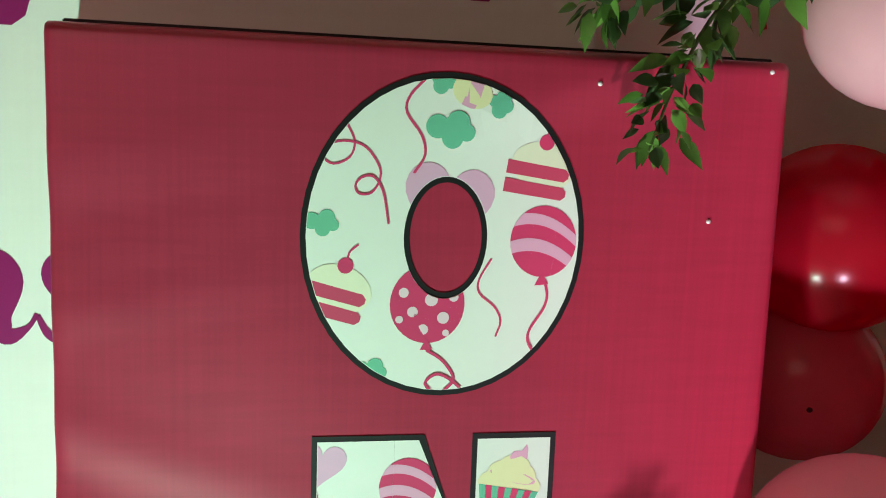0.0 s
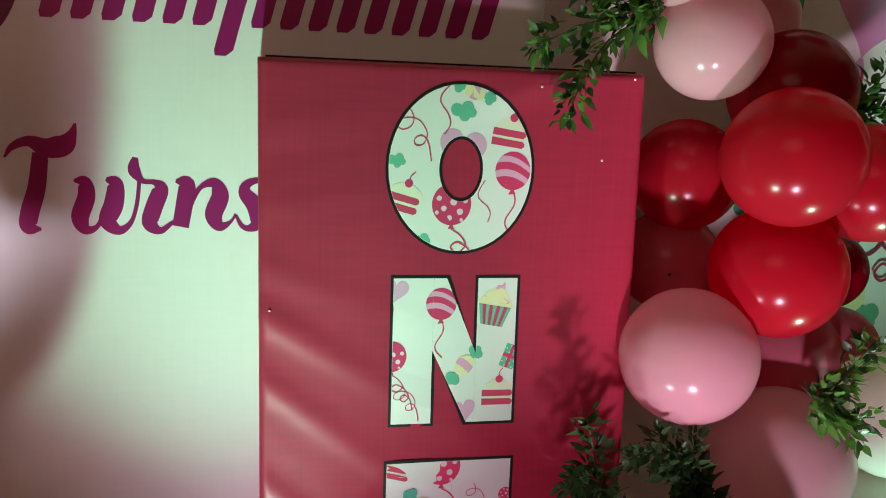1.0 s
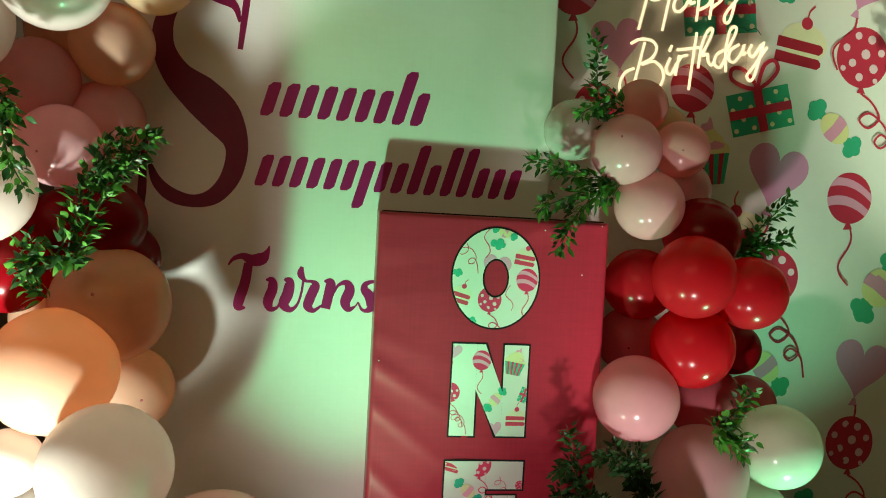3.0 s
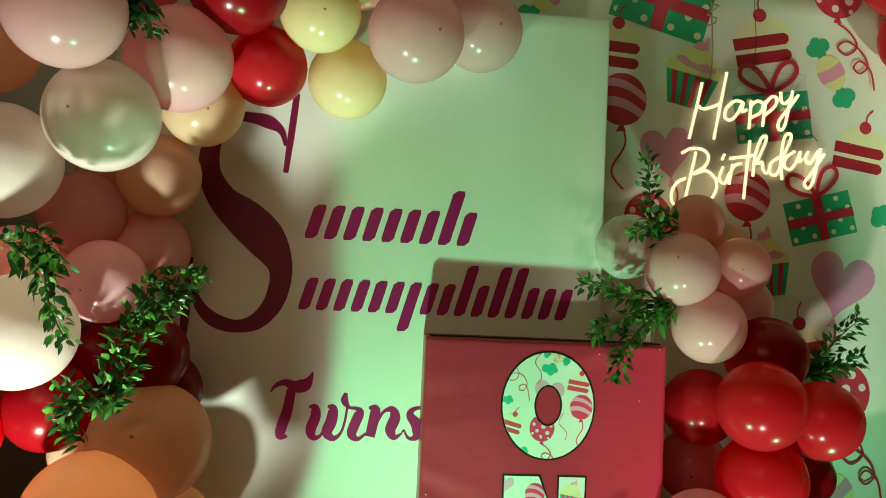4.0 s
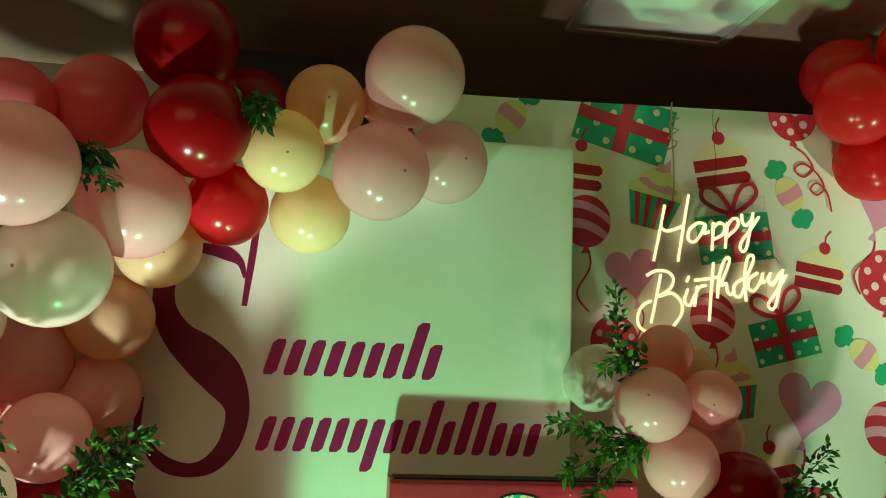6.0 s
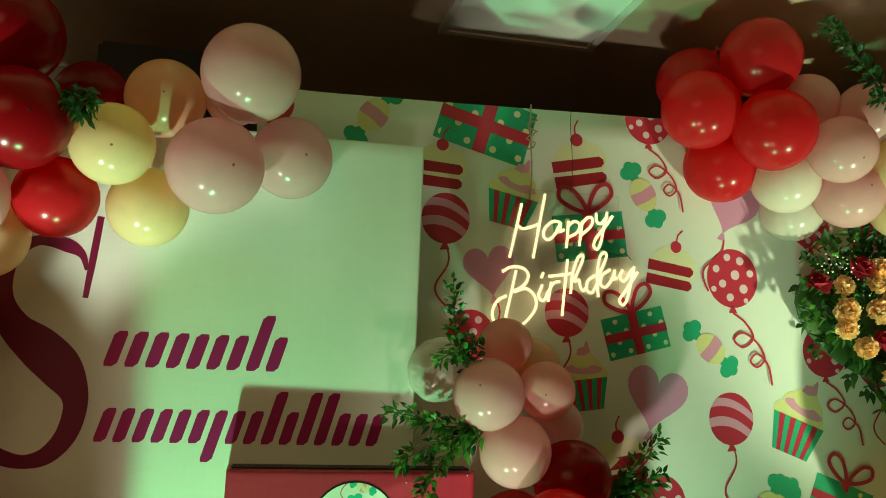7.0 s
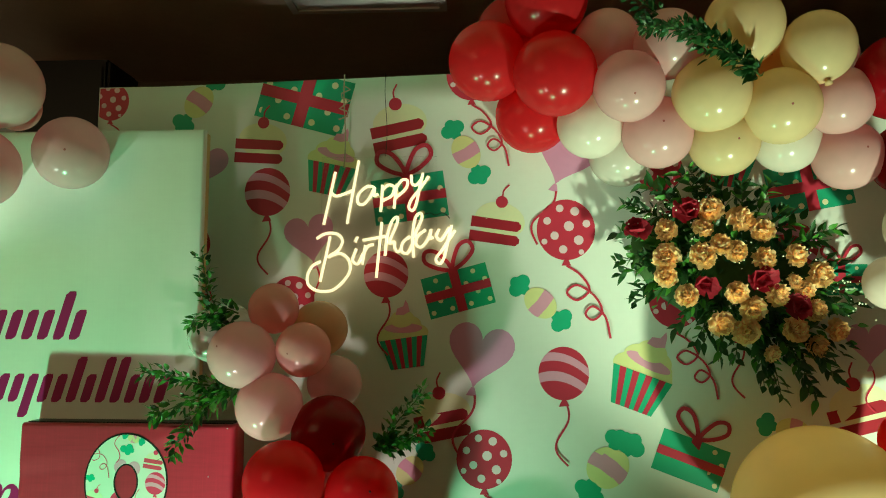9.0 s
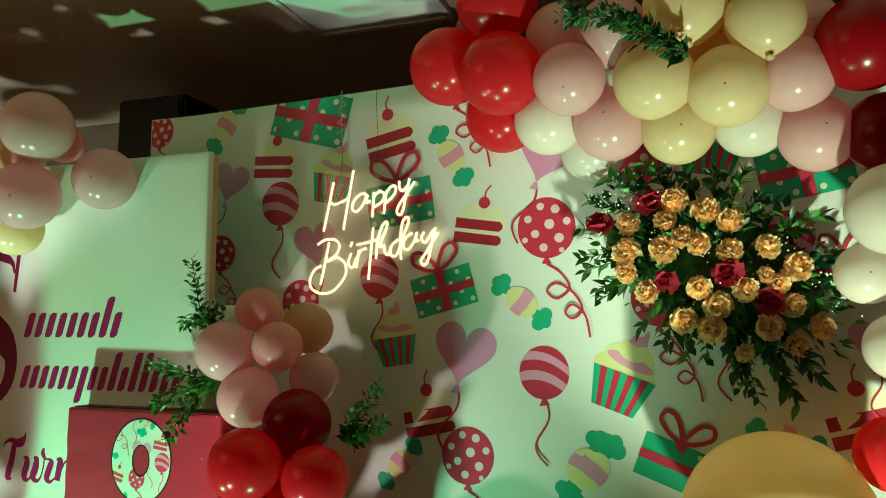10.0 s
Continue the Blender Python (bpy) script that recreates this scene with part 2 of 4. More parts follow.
# ---- flat print: polygons in the plane (x, z), with a colour each ----
def disc(cx, cy, rx, ry=None, n=28, turn=0.0):
    ry = rx if ry is None else ry
    c, s = math.cos(turn), math.sin(turn)
    return [(cx + rx * math.cos(a) * c - ry * math.sin(a) * s, cy + rx * math.cos(a) * s + ry * math.sin(a) * c)
            for a in (math.tau * k / n for k in range(n))]


def clip(poly, window):
    """The polygon cut to a convex window that turns counter-clockwise."""
    out = poly
    for i in range(len(window)):
        (ax, ay), (bx, by) = window[i], window[(i + 1) % len(window)]
        src, out = out, []
        if not src:
            break
        for j in range(len(src)):
            p, q = src[j - 1], src[j]
            dp = (bx - ax) * (p[1] - ay) - (by - ay) * (p[0] - ax)
            dq = (bx - ax) * (q[1] - ay) - (by - ay) * (q[0] - ax)
            if (dp >= 0) != (dq >= 0):
                u = dp / (dp - dq)
                out.append((p[0] + u * (q[0] - p[0]), p[1] + u * (q[1] - p[1])))
            if dq >= 0:
                out.append(q)
    return out


def ribbon(points, width=None, steps=6):
    """Quads of a stroke; points carry their own width as third value unless one width is given."""
    line = smooth_line(points, steps)
    left, right = [], []
    for i, q in enumerate(line):
        a, b = line[max(0, i - 1)], line[min(len(line) - 1, i + 1)]
        dx, dy = b[0] - a[0], b[1] - a[1]
        d = math.hypot(dx, dy) or 1
        w = (width if width else max(0.0008, q[2])) / 2
        left.append((q[0] - dy / d * w, q[1] + dx / d * w))
        right.append((q[0] + dy / d * w, q[1] - dx / d * w))
    return [[right[i], right[i + 1], left[i + 1], left[i]] for i in range(len(line) - 1)]


def wavy(x, y, length, sway, loops=0):
    pts = []
    for k in range(25):
        u = k / 24
        a = math.tau * (0.15 + (0.9 + loops) * u)
        pts.append((x + sway * math.sin(a) * (0.4 + 0.8 * u), y - length * u + (0.30 * math.cos(a) * sway * 2.2 if loops else 0)))
    return pts


def p_striped():
    ball = disc(0, 0, 0.95, 1.0, 36)
    out = [("red", ball)]
    for low, high in ((0.45, 0.76), (-0.30, 0.06)):
        band = [(x / 8, low - 0.34 * (x / 8 + 0.25) ** 2 - 0.10 * x / 8) for x in range(-9, 10)]
        band += [(x / 8, high - 0.34 * (x / 8 + 0.25) ** 2 - 0.10 * x / 8) for x in range(9, -10, -1)]
        out.append(("pink", clip(band, ball)))
    out.append(("red", [(-0.2, -1.24), (0.2, -1.2), (0.06, -0.95), (-0.06, -0.95)]))
    out += [("red", q) for q in ribbon(wavy(0, -1.2, 2.2, 0.35), 0.075, 2)]
    return out


def p_dotted():
    out = [("red", disc(0, 0, 0.97, 1.02, 36))]
    for x, y, r in ((-0.62, 0.3, 0.13), (-0.2, 0.72, 0.13), (0.3, 0.62, 0.15), (0.68, 0.2, 0.13), (0.1, 0.12, 0.17), (-0.38, -0.2, 0.14),
                    (0.42, -0.35, 0.16), (-0.1, -0.66, 0.14), (-0.72, -0.4, 0.1), (0.5, -0.75, 0.09)):
        out.append(("pale", disc(x, y, r, n=14)))
    out.append(("red", [(-0.16, -1.2), (0.16, -1.2), (0.05, -0.98), (-0.05, -0.98)]))
    out += [("red", q) for q in ribbon([(0, -1.2), (0.45, -1.5), (0.75, -2.0), (0.35, -2.35), (0.0, -2.1), (0.35, -1.85), (0.9, -2.2), (1.15, -2.7),
                                        (0.85, -3.0), (0.6, -2.8), (0.85, -2.55), (1.25, -2.9), (1.4, -3.6)], 0.075, 4)]
    return out


def p_curl():
    return [("red", q) for q in ribbon([(-0.45, 1.2), (-0.24, 0.75), (-0.35, 0.35), (-0.75, 0.17), (-1.0, 0.35), (-0.85, 0.65), (-0.4, 0.74), (0.05, 0.6),
                                        (0.38, 0.15), (0.4, -0.2), (0.2, -0.52), (-0.1, -0.55), (-0.2, -0.35), (-0.05, -0.15), (0.25, -0.12), (0.5, -0.5),
                                        (0.65, -1.3)], 0.055, 4)]


def p_string():
    return [("red", q) for q in ribbon([(0.35, 1.15), (-0.12, 0.65), (-0.2, 0.25), (0.15, -0.25), (0.24, -0.7), (0.0, -1.12)], 0.06, 4)]


def p_cake():
    out = [("cream", disc(0.12, 0.15, 1.0, 0.72, 24, -0.1))]
    for y in (-0.05, -0.62):
        out.append(("maroon", [(-1.0, y - 0.18), (0.85, y - 0.18), (0.98, y - 0.05), (0.98, y + 0.1), (0.85, y + 0.22), (-1.0, y + 0.24)]))
    out.append(("red", disc(0.1, 0.88, 0.24, n=18)))
    out += [("red", q) for q in ribbon([(0.1, 1.1), (0.12, 1.35), (0.3, 1.6)], 0.06, 3)]
    return out


def p_cupcake():
    out = [("yellow", disc(0, 0.35, 1.05, 0.5)), ("yellow", disc(0, 0.72, 0.8, 0.45)), ("pink", disc(0.05, 0.62, 0.78, 0.2, 24, -0.12)),
           ("yellow", disc(0.05, 1.0, 0.5, 0.35)), ("pink", [(-0.2, 1.2), (0.1, 1.15), (0.4, 1.25), (0.36, 1.6), (0.28, 1.75), (0.16, 1.5), (-0.1, 1.45)])]
    n = 9
    for k in range(n):
        u0, u1 = -1 + 2 * k / n, -1 + 2 * (k + 1) / n
        out.append(("red" if k % 2 else "green", [(0.68 * u0, -1.0), (0.68 * u1, -1.0), (1.0 * u1, 0.22), (1.0 * u0, 0.22)]))
    return out


def p_heart():
    pts = []
    for k in range(40):
        a = math.tau * k / 40
        pts.append((1.0 * math.sin(a) ** 3, (13 * math.cos(a) - 5 * math.cos(2 * a) - 2 * math.cos(3 * a) - math.cos(4 * a)) / 15))
    return ([("mauve", pts), ("mauve", [(-0.16, -1.35), (0.16, -1.32), (0.05, -1.08), (-0.05, -1.08)])]
            + [("red", q) for q in ribbon(wavy(0, -1.3, 1.9, 0.3), 0.07, 2)])


def p_clover():
    return [("green", disc(x, y, r, n=18)) for x, y, r in ((-0.5, 0.1, 0.55), (0.45, 0.3, 0.55), (0.2, -0.4, 0.5), (0.85, -0.15, 0.4))]


def p_candy():
    egg = disc(0, 0, 0.62, 0.48, 28)
    band = clip([(-0.24, -1), (0.2, -1), (0.28, 0), (0.2, 1), (-0.24, 1), (-0.14, 0)], egg)
    out = [("green", disc(s * x, y, r, n=16)) for s in (-1, 1) for x, y, r in ((0.72, 0.0, 0.18), (0.95, 0.2, 0.24), (0.95, -0.2, 0.24), (1.12, 0.0, 0.2))]
    return out + [("yellow", egg), ("pink", band)]


def p_gift():
    out = [("green", [(-1, -0.62), (1, -0.62), (1, 0.62), (-1, 0.62)])]
    for i in range(7):
        for j in range(4):
            x, y = -0.86 + 0.287 * i, -0.46 + 0.307 * j
            if (i + j) % 2 == 0:
                out.append(("cream", disc(x, y, 0.075, n=12)))
    return out + [("red", [(-1, -0.13), (1, -0.13), (1, 0.13), (-1, 0.13)]), ("red", [(-0.14, -0.62), (0.14, -0.62), (0.14, 0.62), (-0.14, 0.62)])]


def p_giftbow():
    out = p_gift()
    for s in (-1, 1):
        loop = [(0, 0.62), (s * 0.42, 0.8), (s * 0.74, 1.08), (s * 0.66, 1.36), (s * 0.36, 1.3), (s * 0.1, 0.92), (0, 0.62)]
        out += [("red", q) for q in ribbon(loop, 0.12, 4)]
    return out


PRINTS = {"striped": p_striped, "dotted": p_dotted, "cake": p_cake, "cupcake": p_cupcake, "heart": p_heart, "candy": p_candy,
          "gift": p_gift, "giftbow": p_giftbow, "clover": p_clover, "curl": p_curl, "string": p_string}
PRINT_NAMES = {"striped": "printed_striped_balloon", "dotted": "printed_dotted_balloon", "cake": "printed_cake_slice", "cupcake": "printed_cupcake",
               "heart": "printed_heart_balloon", "candy": "printed_wrapped_sweet", "gift": "printed_gift_box", "giftbow": "printed_gift_box",
               "clover": "printed_clover", "curl": "printed_streamer", "string": "printed_streamer"}
INKS = ["red", "pink", "pale", "green", "yellow", "cream", "maroon", "mauve"]
PR_MAROON = paint("dark_red_print", (0.42, 0.02, 0.04), 0.45, 0.05, 5.0)
PR_MAUVE = paint("mauve_pink_print", (0.72, 0.30, 0.52), 0.45, 0.05, 5.0)
LETTER_INKS = [paint("letter_" + n, c, 0.45, 0.04, 6.0) for n, c in (
    ("rose_red", (0.88, 0.055, 0.15)), ("pink", (0.92, 0.40, 0.57)), ("pale_pink", (0.88, 0.62, 0.68)), ("green", (0.006, 0.50, 0.33)),
    ("yellow", (0.82, 0.80, 0.45)), ("cream", (0.82, 0.82, 0.62)), ("coral_red", (0.82, 0.07, 0.14)), ("lilac_pink", (0.86, 0.42, 0.60)))]
INK_MATS = [PR_RED, PR_PINK, PR_PALE, PR_GREEN, PR_YELLOW, PR_CREAM, PR_MAROON, PR_MAUVE]


def placed(kind, x, z, size, turn):
    c, s = math.cos(radians(turn)) * size, math.sin(radians(turn)) * size
    return [(ink, [(x + c * px - s * py, z + s * px + c * py) for px, py in poly]) for ink, poly in PRINTS[kind]()]


def flat_faces(bm, pieces, depth, step=0.00012):
    """Faces that look towards -y; depth(x, z) is the surface's y; later pieces lie in front."""
    for k, (ink, poly) in enumerate(pieces):
        clean = []
        for p in poly:
            if not clean or math.hypot(p[0] - clean[-1][0], p[1] - clean[-1][1]) > 1e-5:
                clean.append(p)
        if len(clean) > 2 and math.hypot(clean[0][0] - clean[-1][0], clean[0][1] - clean[-1][1]) < 1e-5:
            clean.pop()
        if len(clean) < 3:
            continue
        f = bm.faces.new([bm.verts.new((p[0], depth(p[0], p[1]) - 0.0005 - step * k, p[1])) for p in clean])
        f.normal_update()
        if f.normal.y > 0:
            f.normal_flip()
        f.material_index = INKS.index(ink) if ink in INKS else 0


# ---- the room ----
def setting(name, bm, material, label):
    return tagged(part(name, bm, material), label, name.split("_")[0], kind="structure")


setting("floor", box_mesh(-3.6, 4.0, -4.2, 1.98, -0.1, 0.0), FLOOR, "plain dull floor of the party room")
setting("ceiling", box_mesh(-3.6, 4.0, -4.2, 1.98, 2.62, 2.72), CEILING, "dim brown painted ceiling of the party room")
setting("wall_north", box_mesh(-3.6, 4.0, 1.98, 2.1, -0.1, 2.72), WALL, "dark brown wall behind the display")
setting("wall_south", box_mesh(-3.6, 4.0, -4.32, -4.2, -0.1, 2.72), WALL, "plain brown wall closing the room")
setting("wall_west", box_mesh(-3.72, -3.6, -4.32, 2.1, -0.1, 2.72), WALL, "plain brown side wall of the room")
setting("wall_east", box_mesh(4.0, 4.12, -4.32, 2.1, -0.1, 2.72), WALL, "plain brown side wall of the room")

lamp = tagged(new("ceiling_light"), "square white ceiling light panel, switched off, flush under the ceiling", "ceiling light")
part("diffuser", box_mesh(0.395, 0.895, 0.62, 1.17, 2.606, 2.614), DIFFUSER, lamp)
for x0, x1, y0, y1 in ((0.37, 0.395, 0.595, 1.195), (0.895, 0.92, 0.595, 1.195), (0.395, 0.895, 0.595, 0.62), (0.395, 0.895, 1.17, 1.195)):
    part("frame", box_mesh(x0, x1, y0, y1, 2.6, 2.619), METAL, lamp)

speaker = tagged(new("loudspeaker"), "black box loudspeaker mounted high behind the white panel", "loudspeaker")
part("cabinet", box_mesh(-0.74, -0.38, 1.36, 1.62, 2.02, 2.51, 0.012), PLASTIC_BLACK, speaker)
part("grille", box_mesh(-0.72, -0.40, 1.35, 1.359, 2.05, 2.48, 0.003), PLASTIC_BLACK, speaker)
part("bracket", box_mesh(-0.60, -0.52, 1.62, 1.98, 2.25, 2.33, 0.004), PLASTIC_BLACK, speaker)


# ---- printed backdrop ----
FOLD, BACK_Y = 1.62, 0.945


def back_depth(x, z):
    sag = 0.0035 * math.sin(2.1 * x + 1.3 * z) + 0.0025 * math.sin(5.3 * x - 0.7 * z + 1.0)
    return BACK_Y + sag - max(0.0, x - FOLD) * 0.075


def back_top(x):
    return 2.262 + 0.03 * max(0.0, x) * 0.9


backdrop = tagged(new("backdrop"), "white printed flex backdrop with balloons, cakes, sweets and gifts, stretched upright", "backdrop")
bm = bmesh.new()
nx, nz = 70, 26
for side in (0, 1):
    grid = [[bm.verts.new((x, back_depth(x, z) + 0.012 * side, z)) for z in (back_top(x) * j / nz for j in range(nz + 1))]
            for x in (-0.195 + 3.05 * i / nx for i in range(nx + 1))]
    for i in range(nx):
        for j in range(nz):
            q = (grid[i][j], grid[i + 1][j], grid[i + 1][j + 1], grid[i][j + 1])
            bm.faces.new(q if side == 0 else q[::-1])
    if side == 0:
        front = grid
rim = [r[0] for r in front] + front[-1][1:] + [r[-1] for r in front[-2::-1]] + front[0][-2:0:-1]
back = grid
rim2 = [r[0] for r in back] + back[-1][1:] + [r[-1] for r in back[-2::-1]] + back[0][-2:0:-1]
for k in range(len(rim)):
    j = (k + 1) % len(rim)
    bm.faces.new((rim[k], rim2[k], rim2[j], rim[j]))
part("sheet", bm, FLEX_WHITE, backdrop, smooth=True)
part("batten", box_mesh(-0.19, 2.8, 0.967, 0.99, 2.2, 2.24, 0.002), WOOD, backdrop)
for x in (-0.17, 1.3, 2.7):
    part("post", box_mesh(x, x + 0.03, 0.992, 1.022, 0.0, 2.23, 0.002), WOOD, backdrop)


TOP_WINDOW = [(-0.192, 0.02), (2.85, 0.02), (2.85, 2.335), (-0.192, 2.258)]


def motif(kind, x, z, size, turn):
    bm = bmesh.new()
    flat_faces(bm, [(i, clip(p, TOP_WINDOW)) for i, p in placed(kind, x, z, size, turn)], back_depth)
    part(PRINT_NAMES[kind], bm, INK_MATS, backdrop)


motif("dotted", -0.154, 2.214, 0.061, 0)
motif("candy", 0.136, 2.209, 0.090, 55)
motif("cake", 0.337, 2.071, 0.078, -3)
motif("heart", 0.160, 2.010, 0.074, -15)
motif("gift", 0.480, 2.213, 0.145, -15)
motif("cake", 0.778, 2.117, 0.086, 12)
motif("striped", 0.366, 1.916, 0.077, 0)
motif("cupcake", 0.569, 1.985, 0.080, -12)
motif("giftbow", 0.818, 1.892, 0.115, 8)
motif("dotted", 0.127, 1.750, 0.062, 0)
motif("candy", 0.994, 2.036, 0.088, -60)
motif("dotted", 1.012, 2.285, 0.082, 0)
motif("heart", 0.504, 1.776, 0.079, 10)
motif("cake", 1.088, 1.811, 0.078, -8)
motif("dotted", 0.453, 1.575, 0.073, 0)
motif("giftbow", 0.970, 1.603, 0.103, 15)
motif("dotted", 1.301, 1.791, 0.092, 0)
motif("striped", 0.747, 1.655, 0.073, 0)
motif("candy", 1.221, 1.566, 0.087, -40)
motif("cupcake", 0.805, 1.442, 0.075, 8)
motif("heart", 1.038, 1.418, 0.101, -12)
motif("striped", 1.289, 1.354, 0.080, 0)
motif("cake", 0.919, 1.220, 0.083, 12)
motif("cupcake", 1.518, 1.336, 0.092, -20)
motif("dotted", 1.049, 1.098, 0.086, 0)
motif("candy", 1.400, 1.085, 0.091, 58)
motif("giftbow", 1.657, 1.104, 0.100, -20)
motif("heart", 1.305, 2.028, 0.093, -20)
motif("dotted", 1.626, 1.574, 0.081, 0)
motif("cupcake", 1.795, 1.997, 0.077, -10)
motif("gift", 2.023, 1.916, 0.120, 10)
motif("striped", 1.976, 1.737, 0.070, 0)
motif("giftbow", 2.103, 1.635, 0.073, 0)
motif("heart", 2.169, 1.454, 0.064, 0)
motif("cake", 2.129, 1.255, 0.086, 15)
motif("candy", 1.948, 1.192, 0.080, -15)
motif("dotted", 1.588, 1.980, 0.073, 0)
motif("striped", 1.806, 1.539, 0.074, 0)
motif("candy", 1.425, 1.073, 0.100, 50)
motif("candy", 1.042, 0.819, 0.086, -50)
motif("heart", 1.372, 0.829, 0.096, -10)
motif("dotted", 1.348, 0.583, 0.084, 0)
motif("candy", 1.272, 0.342, 0.095, -40)
motif("striped", 1.619, 0.742, 0.085, 0)
motif("cupcake", 1.141, 0.248, 0.085, 10)
motif("candy", 0.825, 1.062, 0.077, 50)

# ---- white name panel ----
panel = tagged(new("name_panel"), "tall white vinyl-covered panel on a pine frame with maroon lettering", "display panel")
PX0, PX1, PY, PZ = -0.97, 0.250, 0.700, 2.056


def panel_depth(x, z):
    return PY + 0.0016 * math.sin(4 * x + 2.2 * z) + 0.0012 * math.sin(9 * z - 3 * x)


def soft_front(x0, x1, z0, z1, depth, back_y, nx, nz, round_by=0.006):
    """A stretched cover: soft front, rounded to the sides, closed at the back."""
    bm = bmesh.new()
    xs = [x0, x0 + round_by * 0.3, *(x0 + round_by + (x1 - x0 - 2 * round_by) * i / nx for i in range(nx + 1)), x1 - round_by * 0.3, x1]
    zs = [z0, z0 + round_by * 0.3, *(z0 + round_by + (z1 - z0 - 2 * round_by) * i / nz for i in range(nz + 1)), z1 - round_by * 0.3, z1]

    def drop(v, a, b):
        e = min(v - a, b - v)
        return 0.0 if e >= round_by * 0.99 else round_by * (1 - math.sqrt(max(0.0, 1 - (1 - e / round_by) ** 2)))
    grid = [[bm.verts.new((x, depth(x, z) + drop(x, x0, x1) + drop(z, z0, z1), z)) for z in zs] for x in xs]
    for i in range(len(xs) - 1):
        for j in range(len(zs) - 1):
            bm.faces.new((grid[i][j], grid[i + 1][j], grid[i + 1][j + 1], grid[i][j + 1]))
    rim = [r[0] for r in grid] + grid[-1][1:] + [r[-1] for r in grid[-2::-1]] + grid[0][-2:0:-1]
    far = [bm.verts.new((v.co.x, back_y, v.co.z)) for v in rim]
    for k in range(len(rim)):
        j = (k + 1) % len(rim)
        bm.faces.new((rim[k], far[k], far[j], rim[j]))
    bm.faces.new(far[::-1])
    return bm


part("cover", soft_front(PX0, PX1, 0.0, PZ, panel_depth, 0.722, 40, 60), PANEL_WHITE, panel, smooth=True)
for x0, x1 in ((PX0 + 0.004, PX0 + 0.036), (PX1 - 0.034, PX1 - 0.002)):
    part("side_batten", box_mesh(x0, x1, 0.7225, 0.755, 0.0, PZ - 0.004, 0.002), WOOD, panel)
for z in (0.02, 0.68, 1.34, PZ - 0.04):
    part("cross_batten", box_mesh(PX0 + 0.037, PX1 - 0.035, 0.7235, 0.752, z, z + 0.032, 0.002), WOOD, panel)


def lettering(name, pieces, material, depth, parent, lift=0.0, label=""):
    bm = bmesh.new()
    flat_faces(bm, [("red", q) for q in pieces], lambda x, z: depth(x, z) - lift, 0.0)
    bmesh.ops.remove_doubles(bm, verts=bm.verts, dist=0.00002)
    return part(name, bm, material, parent, label)


def word_bars(x0, x1, base, height, tall, deep, slant=0.28):
    """A name kept unread: one slanted bar for each letter, tall, deep or plain."""
    n = len(tall)
    step = (x1 - x0) / n
    for k in range(n):
        z0, z1 = base - (deep[k] * height * 0.55), base + height * (1 + 0.62 * tall[k])
        w = step * 0.66
        a = x0 + step * (k + 0.14)
        r = 0.3 * w
        quad = [(a + r * 0.4, z0), (a + w - r, z0), (a + w, z0 + r), (a + w, z1 - r), (a + w - r * 0.4, z1), (a + r, z1), (a, z1 - r), (a, z0 + r)]
        poly = [(x + slant * (z - base), z) for x, z in quad]
        lettering("lettering_bar", [poly], MAGENTA, panel_depth, panel)


word_bars(-0.505, -0.085, 1.453, 0.084, (0, 0, 0, 0, 0, 0, 0, 1, 0), (0, 0, 0, 0, 0, 0, 0, 0, 0))
word_bars(-0.510, 0.165, 1.279, 0.078, (0, 0, 0, 0, 0, 0, 0, 0, 0, 1, 0, 1, 1, 0, 0, 0), (0, 0, 0, 0, 0, 0, 1, 0, 0, 0, 0, 0, 0, 0, 0, 0))


def stroke_letter(name, strokes, material):
    quads = []
    for s in strokes:
        quads += ribbon(s, None, 6)
    lettering(name, quads, material, panel_depth, panel)


stroke_letter("initial_swash", [[(-0.553, 1.676, 0.008), (-0.566, 1.712, 0.018), (-0.598, 1.732, 0.033), (-0.636, 1.740, 0.027), (-0.670, 1.739, 0.025), (-0.708, 1.711, 0.034), (-0.732, 1.659, 0.046), (-0.729, 1.594, 0.054), (-0.694, 1.535, 0.071), (-0.637, 1.489, 0.096), (-0.585, 1.440, 0.094), (-0.549, 1.375, 0.057), (-0.558, 1.301, 0.049), (-0.595, 1.249, 0.041), (-0.644, 1.232, 0.031), (-0.696, 1.243, 0.034), (-0.733, 1.274, 0.026), (-0.752, 1.316, 0.011)]], MAROON)
stroke_letter("initial_serif", [[(-0.533, 1.807, 0.016), (-0.541, 1.710, 0.017), (-0.550, 1.610, 0.013)]], MAROON)
stroke_letter("initial_serif", [[(-0.764, 1.393, 0.015), (-0.767, 1.322, 0.016), (-0.768, 1.249, 0.021), (-0.772, 1.171, 0.011)]], MAROON)
stroke_letter("letter_t", [[(-0.556, 1.078, 0.003), (-0.544, 1.094, 0.010), (-0.522, 1.102, 0.016), (-0.498, 1.093, 0.028), (-0.475, 1.098, 0.031), (-0.463, 1.114, 0.014), (-0.458, 1.130, 0.003)], [(-0.507, 1.085, 0.022), (-0.514, 1.035, 0.025), (-0.525, 0.997, 0.026), (-0.527, 0.976, 0.022), (-0.510, 0.973, 0.004)]], MAGENTA)
